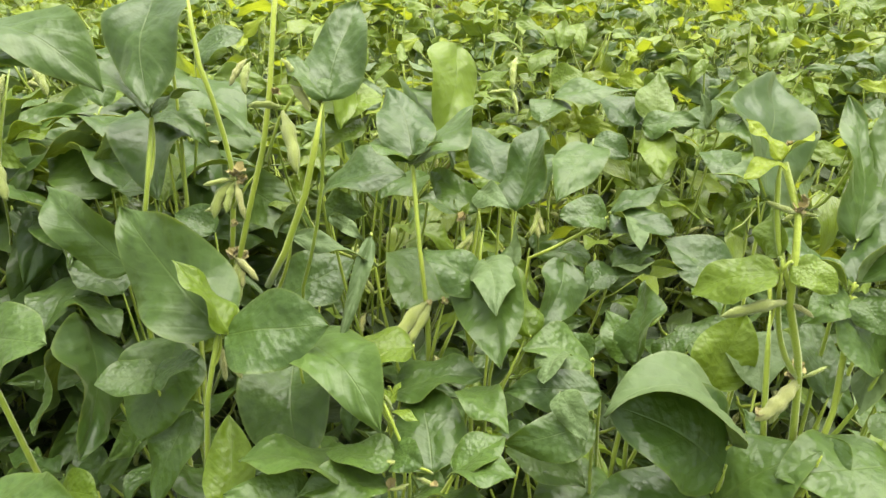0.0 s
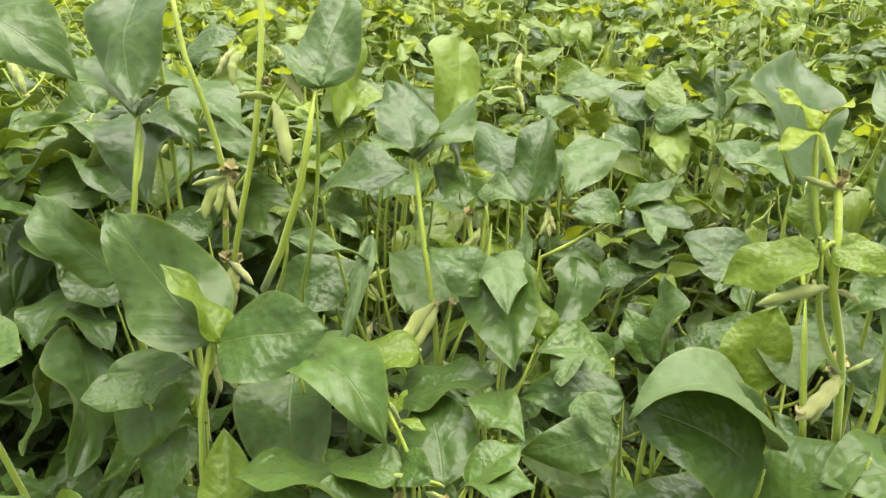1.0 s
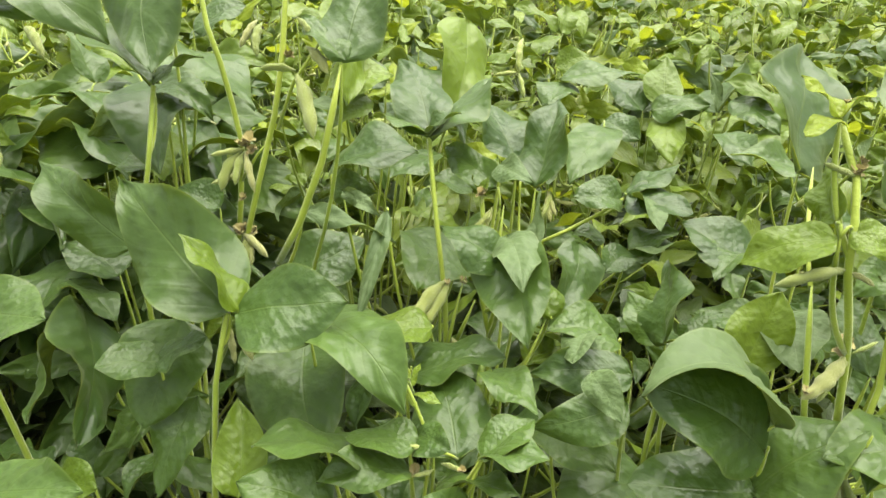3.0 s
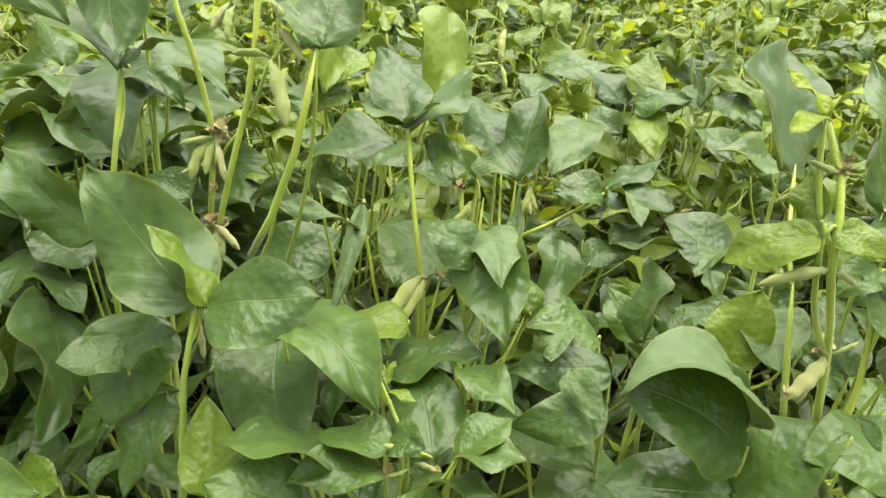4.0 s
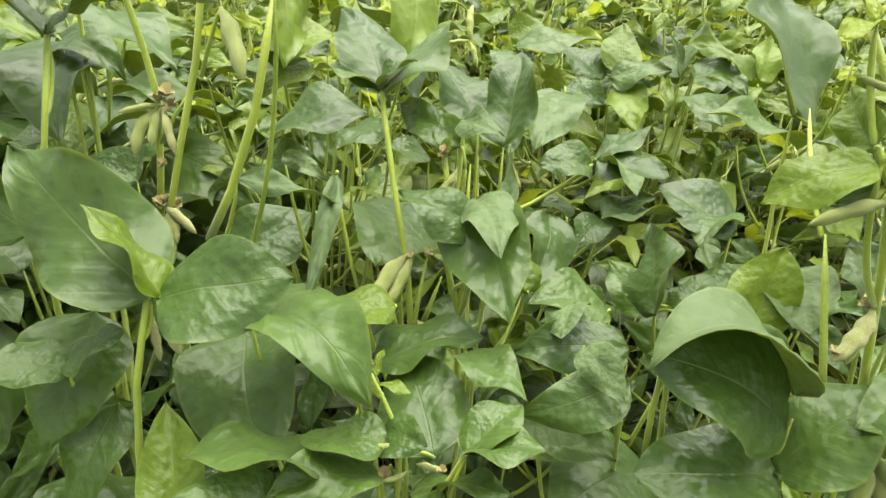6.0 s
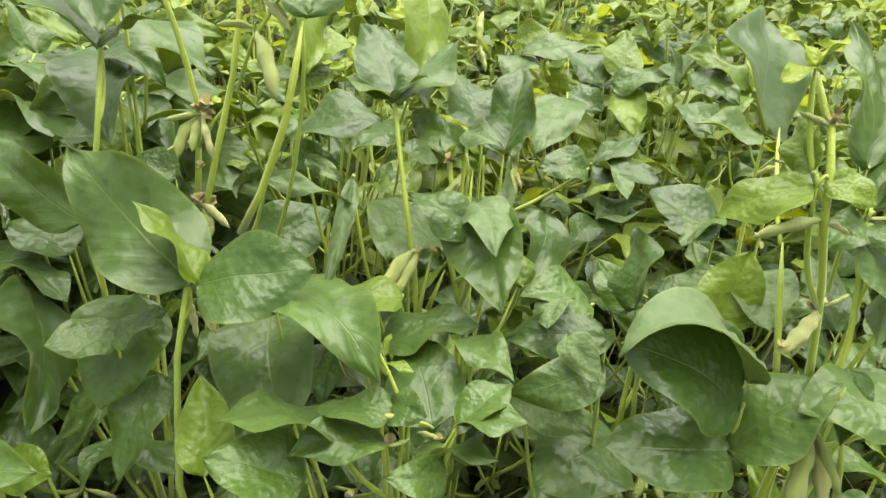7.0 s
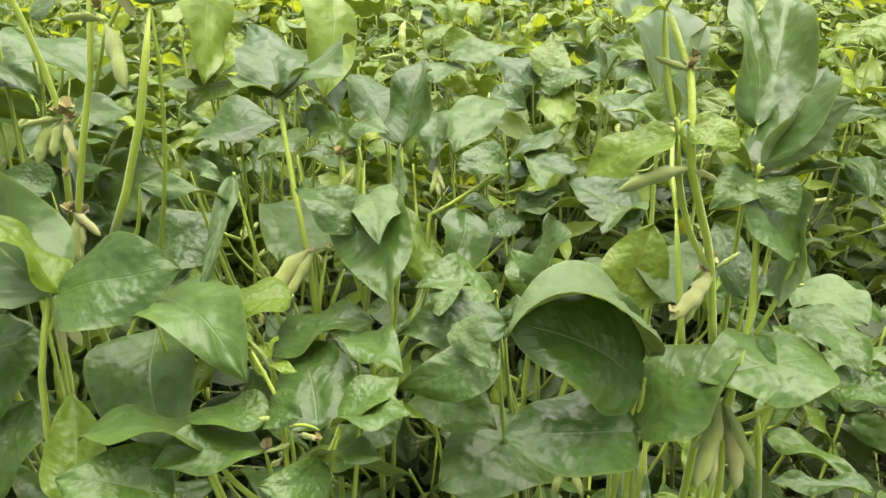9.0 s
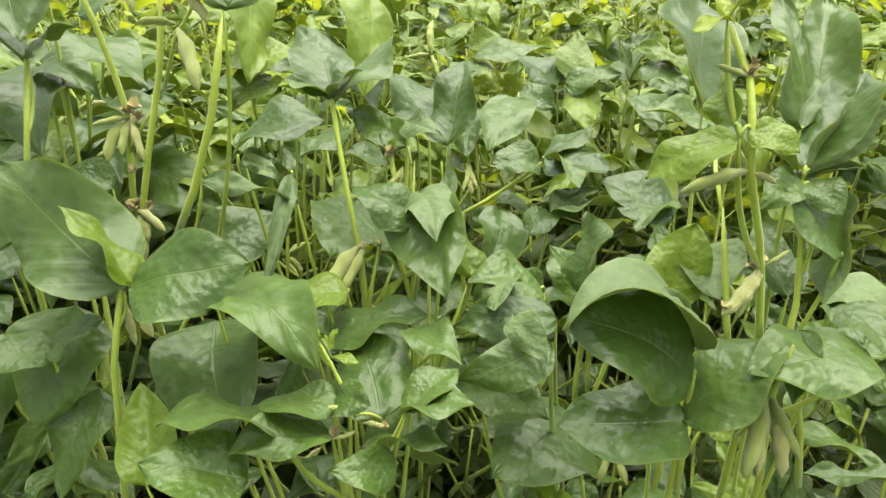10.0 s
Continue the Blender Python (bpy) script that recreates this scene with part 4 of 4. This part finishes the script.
pod(p, (0.209, 0.418, 0.664), (0.187, 0.383, 0.647))
pod(p, (0.212, 0.418, 0.664), (0.213, 0.381, 0.647))
branch(p, [(0.342, 0.372, 0.738), (0.340, 0.359, 0.716), (0.343, 0.346, 0.668)], 0.0030)
branch(p, [(0.289, 0.428, 0.689), (0.275, 0.410, 0.655), (0.266, 0.391, 0.621)], 0.0028)
branch(p, [(0.265, 0.434, 0.697), (0.258, 0.415, 0.663), (0.244, 0.392, 0.621)], 0.0026)
s = petiole(p, (0.184, 0.428, 0.656))
leaf(s, (0.189, 0.432, 0.663), (0.094, 0.378, 0.676), 7, 0.85, 8, 30)


# ---- the crop round them ----
def scatter(kinds, spots, rng, wobble=0.05):
    for x, y in spots:
        copy_thing(rng.choice(kinds), pose(x + rng.uniform(-wobble, wobble), y + rng.uniform(-wobble, wobble), 0, rng.uniform(-4, 4), rng.uniform(-4, 4), rng.uniform(0, 360)))


rng = random.Random(5)
LOW = [random_plant(40 + s, 0.50 + 0.03 * s, 1.0, 0.2) for s in range(3)]
for k, (x, y) in zip(LOW, ((-0.45, 0.62), (0.12, 0.72), (0.5, 0.55))):
    k.location = (x, y, 0)
scatter(LOW, [(-0.58 + 0.17 * c + 0.08 * (r % 2), 0.26 + 0.15 * r) for r in range(5) for c in range(8)], rng, 0.06)
# 0.65 of these leaflets are coloured lighter, in place of sky sheen
HIGH = [random_plant(s, 0.66 + 0.03 * (s % 4), 1.2, 0.36, 0.65) for s in range(7)]
for i, k in enumerate(HIGH):
    k.location = (-0.75 + 0.26 * i, 1.18 + 0.07 * (i % 3), 0)
scatter(HIGH, [(c * 0.2 + 0.1 * (r % 2), 1.02 + 0.2 * r) for r in range(8) for c in range(-9, 10) if abs(c * 0.2) < 0.42 + (1.02 + 0.2 * r) * 0.62 and not (r < 3 and c < -2)], rng, 0.07)


# broad-leaved neighbours beyond the nearest plants on the shaded side
BROAD = [random_plant(60 + s, 0.80 + 0.03 * s, 1.45, 0.34, 0.0, 1.45) for s in range(3)]
for k, (x, y) in zip(BROAD, ((-0.60, 0.86), (-0.76, 1.00), (-0.50, 1.06))):
    k.location = (x, y, 0)
# last four spots lie out of view, added to block light from the left
scatter(BROAD, [(-0.72, 0.78), (-0.66, 1.20), (-0.92, 1.14), (-0.40, 0.98), (-0.86, 0.90), (-0.52, 0.74), (-1.05, 1.02), (-0.84, 1.34), (-1.08, 1.32), (-0.50, 1.30), (-0.66, 0.32), (-0.70, 0.54), (-0.82, 0.42), (-0.60, 0.12)], rng, 0.03)


def sheet_of_leaves(name, label, spots, material, seed, small=0.07, large=0.11, stalks=None):
    """Many plants as one thing: spots are x, y, height and number of leaves."""
    r = np.random.RandomState(seed)
    kinds = [leaf_grid(f, d, 1.0, s, w, 5, 4) for s, (f, d, w) in enumerate(((16, 20, 0.42), (32, 45, 0.50), (44, 70, 0.44), (24, 30, 0.48)))]
    pts, faces, uvs, mats = [], [], [], []
    total = 0
    for x, y, h, leaves in spots:
        root = np.array((x, y, 0.0))
        vs, fs = tube([(x, y, 0), (x + 0.02, y, h * 0.5), (x, y + 0.02, h)], [0.005, 0.004, 0.002], 4)
        pts += vs
        faces += [tuple(total + i for i in f) for f in fs]
        uvs += [(0.0, 0.0)] * len(vs)
        mats += [1] * len(fs)
        total += len(vs)
        for _ in range(leaves):
            g, fs, uv = kinds[r.randint(4)]
            a, tilt, roll = r.uniform(0, 6.28), r.uniform(-0.75, 0.6), r.normal(0, 34)
            d = np.array((math.cos(a) * math.cos(tilt), math.sin(a) * math.cos(tilt), math.sin(tilt)))
            b = root + np.array((r.normal(0, 0.09), r.normal(0, 0.09), h * r.uniform(0.45, 1.12)))
            m = np.array(leaf_matrix(b, b + d * r.uniform(small, large), roll, UP))
            q = np.array(g) @ m[:3, :3].T + m[:3, 3]
            pts += [tuple(v) for v in q]
            faces += [tuple(total + i for i in f) for f in fs]
            uvs += uv
            mats += [0] * len(fs)
            total += len(g)
            # its stalk
            foot = np.array((x, y, max(0.1, b[2] - r.uniform(0.06, 0.16))))
            vs, fs = tube([tuple(foot), tuple((foot + b) / 2 + (0, 0, -0.008)), tuple(b)], [0.0016, 0.0014, 0.0012], 3)
            pts += vs
            faces += [tuple(total + i for i in f) for f in fs]
            uvs += [(0.0, 0.0)] * len(vs)
            mats += [1] * len(fs)
            total += len(vs)
    me = bpy.data.meshes.new(name)
    me.from_pydata(pts, [], faces)
    me.materials.append(material)
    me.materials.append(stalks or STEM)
    me.polygons.foreach_set("material_index", mats)
    me.polygons.foreach_set("use_smooth", [True] * len(faces))
    layer = me.uv_layers.new(name="UVMap")
    idx = np.zeros(len(me.loops), dtype=int)
    me.loops.foreach_get("vertex_index", idx)
    layer.data.foreach_set("uv", np.array(uvs)[idx].ravel())
    return tagged(new(name, me), label, "crop", kind="stuff")


def field_spots():
    """The rest of the field, outside the plants near the path."""
    r, spots = np.random.RandomState(3), []
    for gx in np.arange(-6.0, 6.01, 0.25):
        for gy in np.arange(-2.6, 9.0, 0.25):
            inner = abs(gx) < 0.5 + max(gy, 0) * 0.64 and 0.2 < gy < 2.6
            under_eye = abs(gx) < 0.62 and -0.5 < gy < 0.3
            if not inner and not under_eye:
                spots.append((gx + r.uniform(-0.1, 0.1), gy + r.uniform(-0.1, 0.1), r.uniform(0.62, 0.84), 22))
    return spots


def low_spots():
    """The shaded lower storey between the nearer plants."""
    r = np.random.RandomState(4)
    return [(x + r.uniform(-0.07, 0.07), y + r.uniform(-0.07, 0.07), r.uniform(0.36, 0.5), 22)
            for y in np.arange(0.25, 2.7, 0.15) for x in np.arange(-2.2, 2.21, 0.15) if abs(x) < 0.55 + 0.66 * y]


def gap_spots():
    """Small leaves and shoots that fill the canopy behind the nearest plants."""
    r = np.random.RandomState(6)
    return [(x + r.uniform(-0.07, 0.07), y + r.uniform(-0.07, 0.07), r.uniform(0.54, 0.76), 9)
            for y in np.arange(1.0, 2.7, 0.15) for x in np.arange(-2.2, 2.21, 0.15) if abs(x) < 0.5 + 0.66 * y]


sheet_of_leaves("canopy_foliage", "small bright leaves and thin stalks in the soybean canopy", gap_spots(), LEAF_FAR, 6, 0.06, 0.115)
sheet_of_leaves("soybean_field", "wide field of leafy green soybean plants", field_spots(), LEAF_FAR, 3, 0.095, 0.15)
# lower storey: its dark leaf and stalk colours carry the canopy's shade
sheet_of_leaves("lower_foliage", "old leaves low down between the soybean plants, shade painted into their colour", low_spots(), LEAF_OLD_SHADED, 4, stalks=STEM_OLD_SHADED)
